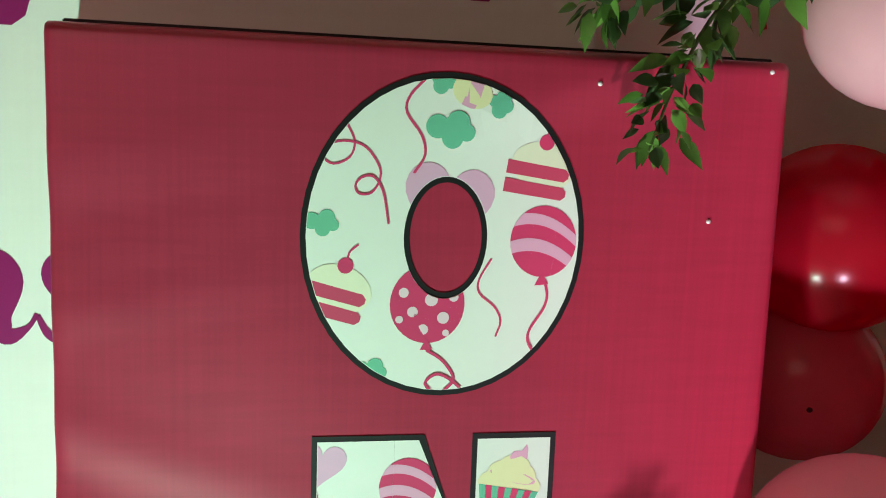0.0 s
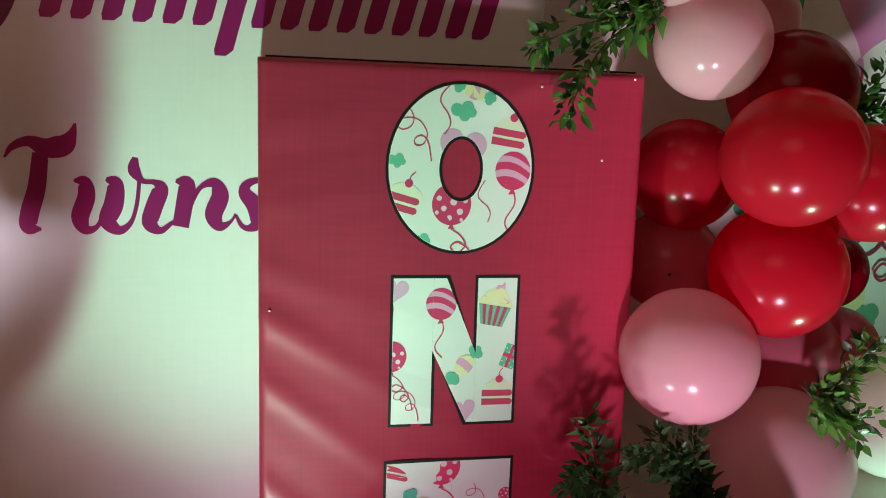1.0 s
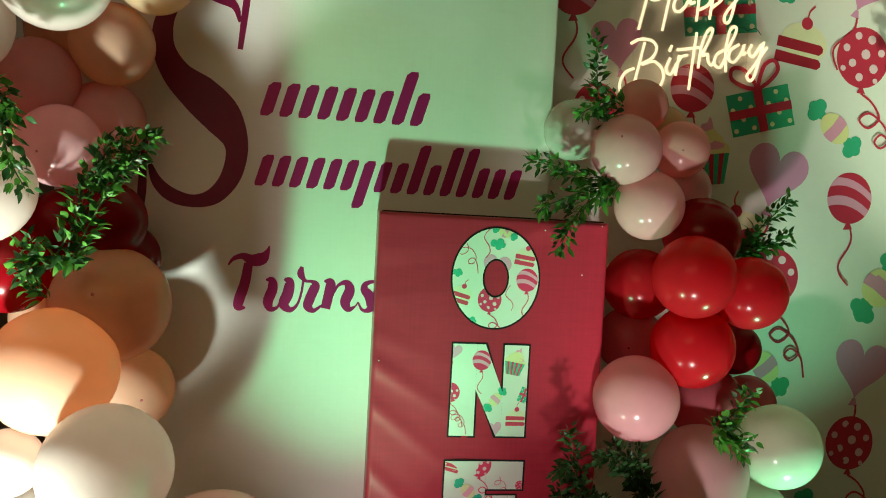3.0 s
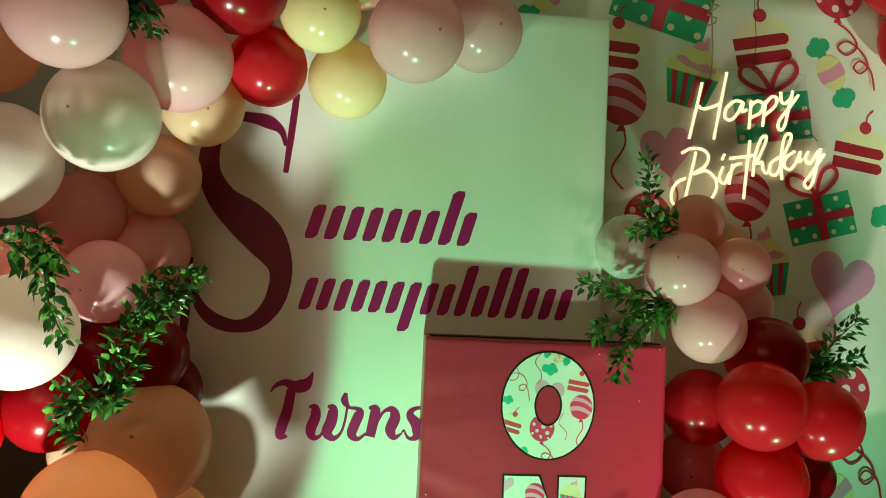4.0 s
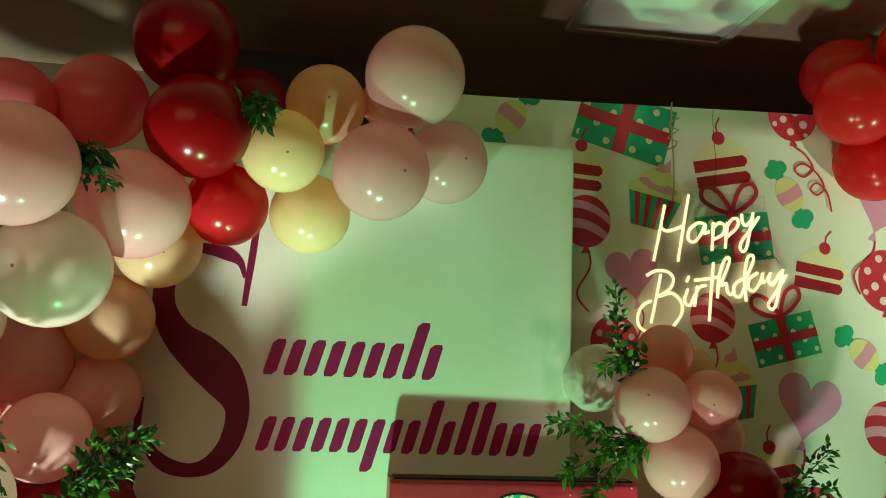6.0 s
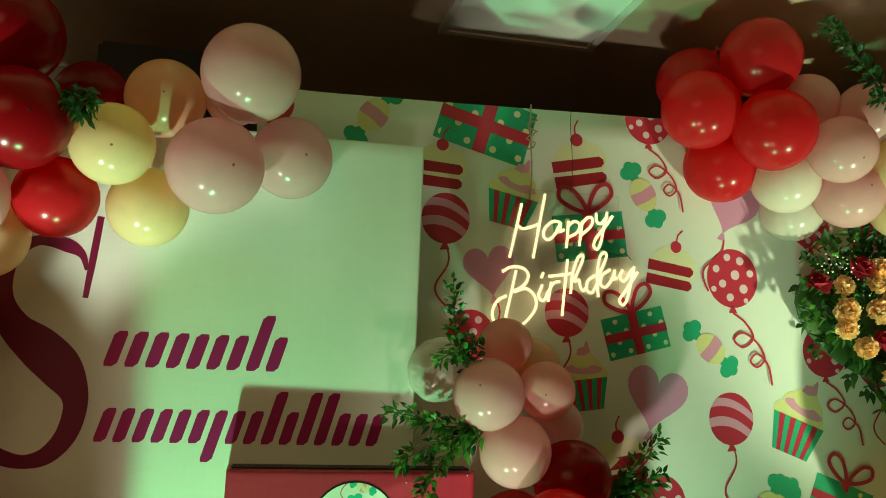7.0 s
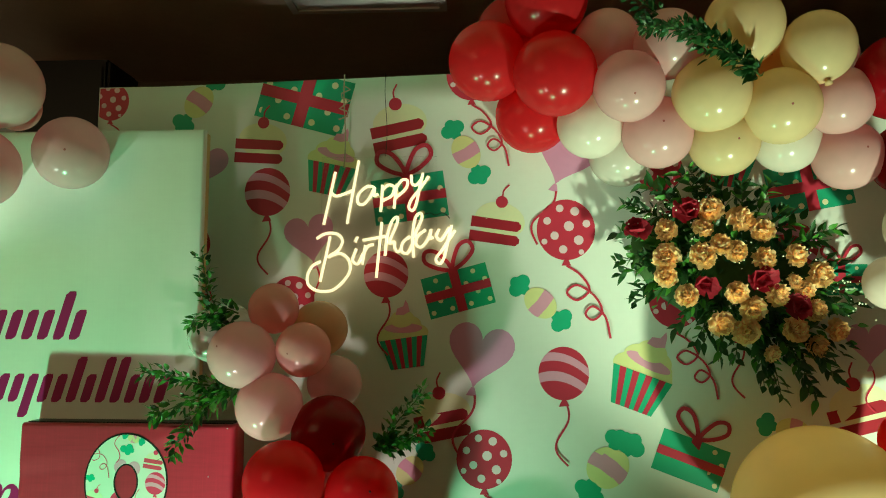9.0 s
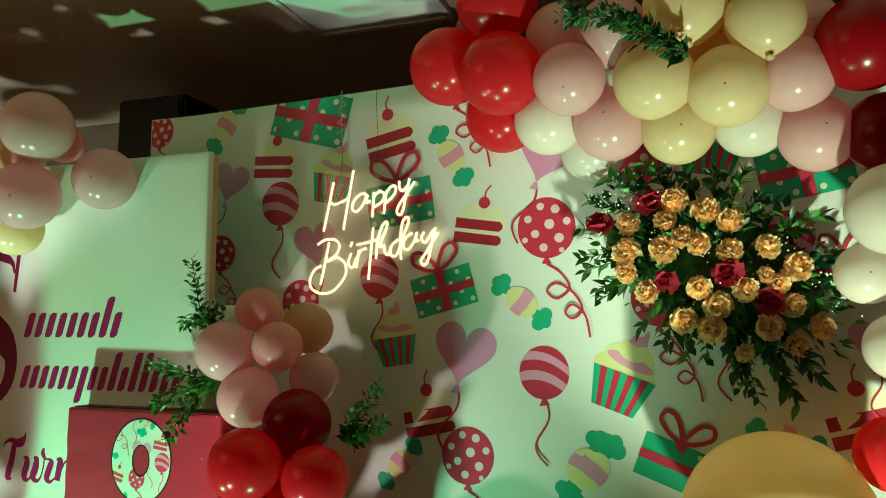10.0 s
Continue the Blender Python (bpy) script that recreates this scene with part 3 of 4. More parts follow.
stroke_letter("letter_u", [[(-0.463, 1.046, 0.004), (-0.449, 1.044, 0.019), (-0.446, 1.023, 0.025), (-0.456, 0.991, 0.025), (-0.448, 0.973, 0.016), (-0.432, 0.978, 0.007), (-0.422, 1.001, 0.007)], [(-0.418, 1.049, 0.006), (-0.405, 1.042, 0.022), (-0.408, 1.012, 0.028), (-0.417, 0.986, 0.025), (-0.401, 0.972, 0.014), (-0.384, 0.985, 0.007), (-0.375, 1.014, 0.006), (-0.371, 1.047, 0.006)]], MAGENTA)
stroke_letter("letter_r", [[(-0.376, 1.082, 0.008), (-0.378, 1.063, 0.018), (-0.366, 1.047, 0.008), (-0.349, 1.045, 0.009), (-0.341, 1.035, 0.023), (-0.351, 1.007, 0.025), (-0.357, 0.983, 0.023), (-0.342, 0.972, 0.011), (-0.323, 0.986, 0.005)]], MAGENTA)
stroke_letter("letter_n", [[(-0.319, 1.048, 0.005), (-0.303, 1.044, 0.023), (-0.306, 1.017, 0.025), (-0.313, 0.978, 0.024)], [(-0.306, 0.988, 0.005), (-0.292, 1.024, 0.007), (-0.280, 1.041, 0.008), (-0.262, 1.045, 0.017), (-0.254, 1.026, 0.026), (-0.264, 0.997, 0.026), (-0.255, 0.979, 0.016), (-0.239, 0.986, 0.005), (-0.231, 0.998, 0.004)]], MAGENTA)
stroke_letter("letter_s", [[(-0.231, 0.997, 0.004), (-0.223, 0.981, 0.007), (-0.212, 0.976, 0.010), (-0.199, 0.985, 0.021), (-0.202, 1.011, 0.026), (-0.217, 1.031, 0.020), (-0.213, 1.045, 0.013), (-0.194, 1.051, 0.008), (-0.179, 1.041, 0.009)]], MAGENTA)

# ---- crimson box with the word ONE ----
BX0, BX1, BY, BZ, BLOW = -0.194, 0.391, 0.613, 1.231, 0.338
one_box = tagged(new("number_box"), "crimson flex box with patterned letters ONE on the white panel", "display box")


def box_depth(x, z):
    u = x - BX0
    y = BY + 0.002 * math.sin(3.1 * x + 4.0 * z)
    for cz, slope, amp in ((0.86, -0.62, 0.0055), (0.76, -0.78, 0.0040), (0.60, -0.9, 0.0030), (0.93, -0.35, 0.0025), (0.345, 1.4, 0.0040)):
        d = (z - cz) - slope * u
        y -= amp * math.exp(-(d / 0.026) ** 2) * math.exp(-u / 0.17)
    v = BX1 - x
    d = (z - (BZ - 0.02)) + 0.35 * (v - 0.02) - 0.05
    y -= 0.004 * math.exp(-(d / 0.022) ** 2) * math.exp(-((v - 0.17) / 0.09) ** 2)
    for cz, k in ((1.17, 1), (1.12, -1), (1.05, 1)):
        y -= 0.0016 * k * math.exp(-((z - cz - 0.04 * math.sin(5 * x)) / 0.02) ** 2) * math.exp(-(u / 0.13) ** 2)
    return y


part("cover", soft_front(BX0, BX1, BLOW, BZ, box_depth, 0.699, 90, 130, 0.008), RED_FLEX, one_box, smooth=True)
part("top_seam", box_mesh(BX0 + 0.01, BX1 - 0.01, 0.628, 0.69, BZ + 0.0005, BZ + 0.0035, 0.001), PLASTIC_BLACK, one_box)


for x, z in ((0.222, 1.205), (0.325, 1.097), (-0.178, 0.866), (0.372, 1.222)):
    bm = bmesh.new()
    bmesh.ops.create_uvsphere(bm, u_segments=10, v_segments=6, radius=1.0, matrix=Matrix.LocRotScale((x, box_depth(x, z) - 0.0005, z), None, (0.0020, 0.0015, 0.0020)))
    part("pin", bm, METAL, one_box, "small silver pin", smooth=True)


def letter_o(grow):
    cx, cz, n = 0.103, 1.0795, 48
    outer, inner = disc(cx, cz, 0.1095 + grow, 0.1245 + grow, n), disc(cx, cz, 0.0335 - grow, 0.0485 - grow, n)
    rings = [[(p[0] + (q[0] - p[0]) * k / 4, p[1] + (q[1] - p[1]) * k / 4) for p, q in zip(inner, outer)] for k in range(5)]
    return [[a[i], c[i], c[(i + 1) % n], a[(i + 1) % n]] for a, c in zip(rings, rings[1:]) for i in range(n)]


def letter_n(grow):
    x0, x1, z0, z1, s = 0.005, 0.198, 0.682, 0.913, 0.062
    g = grow
    left = [(x0 - g, z0 - g), (x0 + s + g, z0 - g), (x0 + s + g, z1 + g), (x0 - g, z1 + g)]
    right = [(x1 - s - g, z0 - g), (x1 + g, z0 - g), (x1 + g, z1 + g), (x1 - s - g, z1 + g)]
    e = 1e-4
    mid = [(x0 + s + g + e, z0 + 0.117 - 1.6 * g), (x1 - s - 0.012 - g, z0 - g), (x1 - s - g - e, z0 - g), (x1 - s - g - e, z0 + 0.112 + 1.6 * g),
           (x0 + s + 0.020 + g, z1 + g), (x0 + s + g + e, z1 + g)]
    return [left, right, mid]


def letter_e(grow):
    x0, x1, z0, z1, s, g = 0.0, 0.200, 0.385, 0.618, 0.105, grow
    e = 1e-4
    stem = [(x0 - g, z0 - g), (x0 + s + g, z0 - g), (x0 + s + g, z1 + g), (x0 - g, z1 + g)]
    arms = []
    for a, b, r in ((z0, z0 + 0.066, x1), (z0 + 0.087, z0 + 0.146, x1 - 0.016), (z1 - 0.071, z1, x1)):
        arms.append([(x0 + s + g + e, a - g), (r + g, a - g), (r + g, b + g), (x0 + s + g + e, b + g)])
    return [stem, *arms]


def sliced(shape):
    """Cuts a letter's pieces into low strips, so that they follow the soft cover."""
    def cut(grow):
        out = []
        for poly in shape(grow):
            low, high = min(p[1] for p in poly), max(p[1] for p in poly)
            n = max(1, math.ceil((high - low) / 0.025))
            for k in range(n):
                a, c = low + (high - low) * k / n, low + (high - low) * (k + 1) / n
                strip = clip(poly, [(-9, a), (9, a), (9, c), (-9, c)])
                if len(strip) > 2:
                    out.append(strip)
        return out
    return cut


LETTERS = {"O": letter_o, "N": sliced(letter_n), "E": sliced(letter_e)}
for ch, shape in LETTERS.items():
    lettering("letter_" + ch.lower() + "_outline", shape(0.0045), BLACK, box_depth, one_box, 0.0001, "thick black letter outline")
    lettering("letter_" + ch.lower(), shape(0.0), LETTER_WHITE, box_depth, one_box, 0.0004, "pale letter with a small party print")


def letter_motif(ch, kind, x, z, size, turn):
    bm = bmesh.new()
    pieces = []
    for ink, poly in placed(kind, x, z, size, turn):
        for window in LETTERS[ch](-0.0004):
            cut = clip(poly, window)
            if len(cut) > 2:
                pieces.append((ink, cut))
    flat_faces(bm, pieces, lambda u, v: box_depth(u, v) - 0.0007, 0.000006)
    part(PRINT_NAMES[kind], bm, LETTER_INKS, one_box)


letter_motif("O", "striped", 0.183, 1.078, 0.029, 0)
letter_motif("O", "dotted", 0.090, 1.026, 0.031, 0)
letter_motif("O", "cake", 0.176, 1.135, 0.026, -8)
letter_motif("O", "cake", 0.016, 1.035, 0.026, -15)
letter_motif("O", "clover", 0.102, 1.165, 0.017, 0)
letter_motif("O", "clover", 0.004, 1.090, 0.012, 0)
letter_motif("O", "clover", 0.044, 0.972, 0.012, 0)
letter_motif("O", "heart", 0.104, 1.108, 0.036, -8)
letter_motif("O", "candy", 0.120, 1.194, 0.026, -20)
letter_motif("O", "curl", 0.037, 1.130, 0.031, 0)
letter_motif("O", "string", 0.076, 1.168, 0.034, 0)
letter_motif("O", "string", 0.139, 1.030, 0.028, 14)
letter_motif("N", "striped", 0.079, 0.873, 0.025, 0)
letter_motif("N", "dotted", 0.004, 0.791, 0.024, 0)
letter_motif("N", "cupcake", 0.163, 0.864, 0.026, -10)
letter_motif("N", "candy", 0.118, 0.775, 0.029, 50)
letter_motif("N", "gift", 0.191, 0.788, 0.019, 70)
letter_motif("N", "cake", 0.173, 0.729, 0.025, 0)
letter_motif("N", "heart", 0.120, 0.702, 0.019, 10)
letter_motif("N", "heart", 0.008, 0.895, 0.020, -10)
letter_motif("N", "curl", 0.032, 0.718, 0.024, 0)
letter_motif("E", "dotted", 0.088, 0.610, 0.031, 0)
letter_motif("E", "candy", 0.062, 0.542, 0.033, -40)
letter_motif("E", "heart", 0.016, 0.494, 0.023, -12)
letter_motif("E", "striped", 0.081, 0.460, 0.027, 0)
letter_motif("E", "cupcake", 0.155, 0.442, 0.028, -20)
letter_motif("E", "clover", 0.140, 0.395, 0.014, 0)
letter_motif("E", "dotted", 0.014, 0.390, 0.018, 0)
letter_motif("E", "cake", 0.017, 0.608, 0.021, -15)
letter_motif("E", "dotted", 0.194, 0.557, 0.012, 0)
letter_motif("E", "curl", 0.150, 0.554, 0.021, 0)

# ---- neon sign ----
neon = tagged(new("neon_sign"), "glowing warm neon lettering Happy Birthday hung by string", "neon sign")
NEON_Y = 0.912


def neon_letter(ch, strokes):
    bm = bmesh.new()
    for s in strokes:
        tube(bm, [(q[0], NEON_Y, q[1]) for q in smooth_line(s, 5)], 0.0044, 8)
    part("letter_" + ch.lower(), bm, NEON_GLOW, neon, smooth=True)


neon_letter("H", [[(0.589, 1.971), (0.573, 1.891), (0.555, 1.806)], [(0.662, 2.006), (0.645, 1.909), (0.628, 1.809)], [(0.577, 1.905), (0.593, 1.895), (0.619, 1.902), (0.646, 1.914)]])
neon_letter("a", [[(0.708, 1.924), (0.688, 1.924), (0.664, 1.902), (0.660, 1.876), (0.676, 1.868), (0.696, 1.887), (0.713, 1.922), (0.710, 1.896), (0.724, 1.901)]])
neon_letter("p", [[(0.737, 1.929), (0.735, 1.887), (0.732, 1.846)], [(0.736, 1.912), (0.755, 1.929), (0.773, 1.921), (0.766, 1.896), (0.738, 1.879)]])
neon_letter("p", [[(0.782, 1.932), (0.777, 1.894), (0.773, 1.855)], [(0.780, 1.922), (0.798, 1.944), (0.814, 1.941), (0.809, 1.917), (0.777, 1.887)]])
neon_letter("y", [[(0.826, 1.960), (0.828, 1.935), (0.841, 1.928), (0.861, 1.950)], [(0.862, 1.966), (0.852, 1.920), (0.842, 1.870), (0.831, 1.849), (0.819, 1.858), (0.827, 1.883), (0.856, 1.920), (0.880, 1.955)]])
neon_letter("B", [[(0.576, 1.769), (0.562, 1.698), (0.547, 1.629)], [(0.534, 1.763), (0.562, 1.778), (0.597, 1.777), (0.614, 1.757), (0.603, 1.728), (0.570, 1.705), (0.607, 1.717), (0.635, 1.696), (0.639, 1.663), (0.618, 1.629), (0.585, 1.603), (0.543, 1.601), (0.512, 1.619), (0.508, 1.649), (0.523, 1.678), (0.548, 1.692)]])
neon_letter("i", [[(0.661, 1.768), (0.654, 1.751)], [(0.658, 1.731), (0.647, 1.697), (0.663, 1.684), (0.678, 1.715)]])
neon_letter("r", [[(0.686, 1.741), (0.681, 1.710), (0.677, 1.682)], [(0.679, 1.715), (0.694, 1.738), (0.712, 1.744)]])
neon_letter("t", [[(0.736, 1.812), (0.728, 1.726), (0.721, 1.642)], [(0.678, 1.757), (0.713, 1.763), (0.748, 1.770)]])
neon_letter("h", [[(0.747, 1.709), (0.753, 1.770), (0.768, 1.817), (0.784, 1.828), (0.782, 1.806), (0.759, 1.750), (0.774, 1.752), (0.777, 1.732), (0.787, 1.721), (0.799, 1.733)]])
neon_letter("d", [[(0.824, 1.769), (0.801, 1.750), (0.798, 1.723), (0.816, 1.717), (0.833, 1.749)], [(0.835, 1.704), (0.831, 1.766), (0.839, 1.825), (0.855, 1.840), (0.859, 1.822), (0.834, 1.766)]])
neon_letter("a", [[(0.872, 1.789), (0.847, 1.770), (0.842, 1.744), (0.860, 1.736), (0.881, 1.765), (0.888, 1.790), (0.884, 1.762), (0.895, 1.766)]])
neon_letter("y", [[(0.913, 1.791), (0.904, 1.770), (0.919, 1.757), (0.944, 1.796)], [(0.951, 1.803), (0.940, 1.754), (0.928, 1.702), (0.914, 1.684), (0.903, 1.699), (0.923, 1.728), (0.962, 1.787)]])
part("acrylic_plate", box_mesh(0.545, 0.905, 0.921, 0.925, 1.70, 2.02, 0.001), ACRYLIC, neon).visible_shadow = False
for x, z0 in ((0.615, 1.985), (0.745, 2.02)):
    bm = bmesh.new()
    top = back_top(x) + 0.004
    tube(bm, [(x + 0.004 * math.sin(7 * k), NEON_Y + 0.006 - 0.004 * (k > 0), z0 + (top - z0) * k / 8) for k in range(9)], 0.0022 if x < 0.7 else 0.0009, 6)
    part("hanging_string", bm, STRING if x < 0.7 else WIRE, neon)
bm = bmesh.new()
tube(bm, [(0.615 + 0.018 * math.sin(1.9 * k), NEON_Y + 0.004 * math.cos(2.3 * k), 2.245 - 0.012 * k) for k in range(10)], 0.0025, 6)
part("string_knot", bm, STRING, neon)
bm = bmesh.new()
tube(bm, smooth_line([(0.86, 0.920, 1.835), (0.885, 0.918, 1.842), (0.90, 0.92, 1.835), (0.925, 0.918, 1.842), (0.945, 0.92, 1.825)], 5), 0.0012, 6)
part("wire", bm, WIRE, neon)


# ---- balloons ----
def balloon_mesh(name, material, wrinkled=False):
    """Unit balloon: the crown at -z, the neck at +z."""
    bm = bmesh.new()
    n, m = 40, 26
    rings = []
    for j in range(1, m):
        u = math.pi * j / m
        r, z = math.sin(u), -math.cos(u)
        if z > 0:
            r *= 1 - 0.10 * z * z
            z *= 1.10
        rings.append([])
        for k in range(n):
            a = math.tau * k / n
            w = 1.0 + (0.035 * math.sin(7 * a + 3 * z) * abs(z) if wrinkled else 0.0)
            rings[-1].append(bm.verts.new((r * w * math.cos(a), r * w * math.sin(a), z * (1.2 if wrinkled else 1.0))))
    low = bm.verts.new((0, 0, -1.2 if wrinkled else -1.0))
    top = bm.verts.new((0, 0, 1.32 if wrinkled else 1.13))
    for k in range(n):
        q = (k + 1) % n
        bm.faces.new((low, rings[0][q], rings[0][k]))
        bm.faces.new((top, rings[-1][k], rings[-1][q]))
        for r0, r1 in zip(rings, rings[1:]):
            bm.faces.new((r0[k], r0[q], r1[q], r1[k]))
    me_ob = part(name, bm, material, smooth=True)
    me = me_ob.data
    bpy.data.objects.remove(me_ob)
    return me


def knot_mesh():
    bm = bmesh.new()
    bmesh.ops.create_cone(bm, segments=12, radius1=0.045, radius2=0.11, depth=0.14, cap_ends=True, matrix=Matrix.Translation((0, 0, 1.19)))
    bmesh.ops.create_uvsphere(bm, u_segments=10, v_segments=6, radius=0.07, matrix=Matrix.Translation((0, 0, 1.12)))
    return bm


def crown_mesh():
    bm = bmesh.new()
    bmesh.ops.create_uvsphere(bm, u_segments=10, v_segments=5, radius=1.0, matrix=Matrix.LocRotScale((0, 0, -1.0), None, (0.034, 0.034, 0.005)))
    return bm


BALLOON_BODIES = {c: balloon_mesh("balloon_skin", m, c == "clear") for c, m in RUBBER.items()}
KNOTS, CROWNS = {}, {}
for c, m in RUBBER.items():
    for store, make, mat in ((KNOTS, knot_mesh, m), (CROWNS, crown_mesh, KNOT_DARK if c in ("red", "maroon", "rose") else KNOT)):
        ob = part("rubber", make(), mat, smooth=True)
        store[c] = ob.data
        bpy.data.objects.remove(ob)
dice = random.Random(5)


def balloon(colour, x, y, z, r, where, group, hub, neck=None):
    ob = tagged(new("balloon"), RUBBER_WORDS[colour] + " balloon " + where, "balloon", group)
    out = Vector((x - hub[0], y - hub[1], z - hub[2])).normalized()
    d = (out + Vector((dice.uniform(-0.5, 0.5), dice.uniform(-1.0, 0.1), dice.uniform(-0.5, 0.5)))).normalized()
    if neck:
        d = -Vector(neck).normalized()
    ob.matrix_world = Matrix.LocRotScale((x, y, z), (-d).to_track_quat("Z", "Y"), (r, r, r))
    for name, me in (("skin", BALLOON_BODIES[colour]), ("knot", KNOTS[colour]), ("crown_spot", CROWNS[colour])):
        if name == "crown_spot" and (colour == "clear" or dice.random() < 0.6):
            continue
        new(name, me).parent = ob


def column_balloon(colour, x, y, z, r):
    balloon(colour, x, y, z, r, "clustered beside the crimson box", "balloons beside the box", (0.6, 0.8, z))


def garland_balloon(colour, x, y, z, r, neck=None):
    balloon(colour, x, y, z, r, "in the garland over the backdrop", "balloons over the backdrop", (x, 0.85, z + 0.05), neck)


def arch_balloon(colour, x, y, z, r):
    balloon(colour, x, y, z, r, "in the garland round the white panel", "balloons round the panel", (x - 0.05, 0.7, z))


column_balloon("pink", 0.413, 0.585, 1.417, 0.088)
column_balloon("pink", 0.487, 0.597, 1.282, 0.088)
column_balloon("salmon", 0.475, 0.660, 1.541, 0.069)
column_balloon("peach", 0.580, 0.769, 1.486, 0.080)
column_balloon("salmon", 0.570, 0.614, 1.430, 0.073)
column_balloon("pink", 0.634, 0.726, 1.336, 0.076)
column_balloon("clear", 0.315, 0.709, 1.473, 0.082)
column_balloon("maroon", 0.642, 0.614, 1.213, 0.098)
column_balloon("red", 0.561, 0.477, 1.112, 0.100)
column_balloon("red", 0.744, 0.540, 1.074, 0.092)
column_balloon("red", 0.531, 0.737, 1.072, 0.097)
column_balloon("red", 0.608, 0.560, 0.931, 0.105)
column_balloon("maroon", 0.800, 0.700, 0.909, 0.071)
column_balloon("pink", 0.466, 0.558, 0.797, 0.107)
column_balloon("rose", 0.739, 0.720, 0.751, 0.103)
column_balloon("pink", 0.674, 0.606, 0.596, 0.123)
column_balloon("white", 0.898, 0.620, 0.661, 0.111)
column_balloon("white", 0.855, 0.660, 0.448, 0.111)
column_balloon("peach", 0.477, 0.420, 0.462, 0.116)
column_balloon("white", 0.265, 0.450, 0.375, 0.109)
column_balloon("salmon", 0.766, 0.680, 0.324, 0.096)
column_balloon("rose", 0.532, 0.780, 0.913, 0.093)
column_balloon("rose", 0.883, 0.760, 0.746, 0.079)
garland_balloon("red", 1.064, 0.711, 2.247, 0.113)
garland_balloon("red", 1.246, 0.628, 2.180, 0.115)
garland_balloon("red", 1.226, 0.654, 2.403, 0.115)
garland_balloon("red", 1.134, 0.894, 2.402, 0.106)
garland_balloon("red", 1.196, 0.828, 2.119, 0.111)
garland_balloon("pink", 1.440, 0.599, 2.133, 0.095)
garland_balloon("white", 1.356, 0.736, 2.066, 0.097)
garland_balloon("white", 1.459, 0.858, 2.005, 0.096)
garland_balloon("pink", 1.533, 0.692, 2.030, 0.100)
garland_balloon("pink", 1.399, 0.692, 2.288, 0.095)
garland_balloon("pink", 1.552, 0.623, 2.256, 0.095)
garland_balloon("cream", 1.656, 0.595, 2.109, 0.103)
garland_balloon("cream", 1.831, 0.587, 2.070, 0.100)
garland_balloon("cream", 1.737, 0.570, 2.285, 0.103, (0.05, -0.35, -1))
garland_balloon("cream", 1.918, 0.554, 2.216, 0.093, (0.05, -0.35, -1))
garland_balloon("cream", 1.707, 0.678, 2.001, 0.096)
garland_balloon("white", 1.882, 0.700, 2.010, 0.093)
garland_balloon("pink", 1.984, 0.604, 2.088, 0.090)
garland_balloon("pink", 2.031, 0.671, 1.955, 0.092)
garland_balloon("peach", 1.802, 0.700, 2.228, 0.093)
garland_balloon("maroon", 2.131, 0.580, 2.141, 0.111)
garland_balloon("maroon", 2.178, 0.653, 1.942, 0.095)
garland_balloon("white", 2.165, 0.550, 1.745, 0.102)
garland_balloon("white", 2.118, 0.650, 1.610, 0.071)
garland_balloon("white", 2.171, 0.620, 1.441, 0.076)
garland_balloon("pink", 2.040, 0.750, 2.261, 0.070)
garland_balloon("red", 2.154, 0.650, 1.200, 0.086)
garland_balloon("cream", 1.905, 0.620, 1.022, 0.222)
arch_balloon("pink", -0.870, 0.124, 1.785, 0.101)
arch_balloon("pink", -0.727, 0.328, 1.768, 0.104)
arch_balloon("white", -0.837, 0.246, 1.630, 0.103)
arch_balloon("white", -1.033, 0.300, 1.544, 0.109)
arch_balloon("peach", -0.802, 0.523, 1.562, 0.090)
arch_balloon("cream", -0.709, 0.477, 1.713, 0.089)
arch_balloon("red", -0.576, 0.467, 1.804, 0.086)
arch_balloon("maroon", -0.621, 0.318, 1.926, 0.100)
arch_balloon("rose", -0.843, 0.450, 2.001, 0.096)
arch_balloon("maroon", -0.662, 0.348, 2.107, 0.102)
arch_balloon("maroon", -0.562, 0.620, 2.071, 0.089)
arch_balloon("cream", -0.465, 0.417, 1.916, 0.086)
arch_balloon("cream", -0.406, 0.560, 1.813, 0.090)
arch_balloon("peach", -0.385, 0.531, 2.061, 0.090)
arch_balloon("rosy", -0.258, 0.457, 1.897, 0.106)
arch_balloon("rosy", -0.095, 0.614, 1.970, 0.100)
arch_balloon("pink", -0.195, 0.430, 2.106, 0.109)
arch_balloon("salmon", -0.240, 0.580, 2.094, 0.066)
arch_balloon("salmon", -0.945, 0.489, 1.467, 0.090)
arch_balloon("salmon", -0.823, 0.564, 1.398, 0.089)
arch_balloon("pink", -0.868, 0.411, 1.326, 0.084)
arch_balloon("white", -0.960, 0.250, 1.229, 0.105)
arch_balloon("salmon", -1.041, 0.416, 1.345, 0.086)
arch_balloon("maroon", -0.790, 0.474, 1.177, 0.087)
arch_balloon("maroon", -0.971, 0.450, 1.065, 0.091)
arch_balloon("peach", -0.766, 0.450, 0.999, 0.124)
arch_balloon("peach", -0.840, 0.330, 0.878, 0.125)
arch_balloon("white", -0.700, 0.202, 0.724, 0.120)
arch_balloon("peach", -0.743, 0.560, 0.795, 0.096)
arch_balloon("pink", -0.506, 0.270, 0.490, 0.165)
arch_balloon("white", -0.905, 0.300, 0.704, 0.066)
arch_balloon("white", -0.854, 0.400, 0.568, 0.085)
arch_balloon("pink", -0.835, 0.450, 0.463, 0.067)
arch_balloon("peach", -1.132, 0.420, 1.801, 0.104)
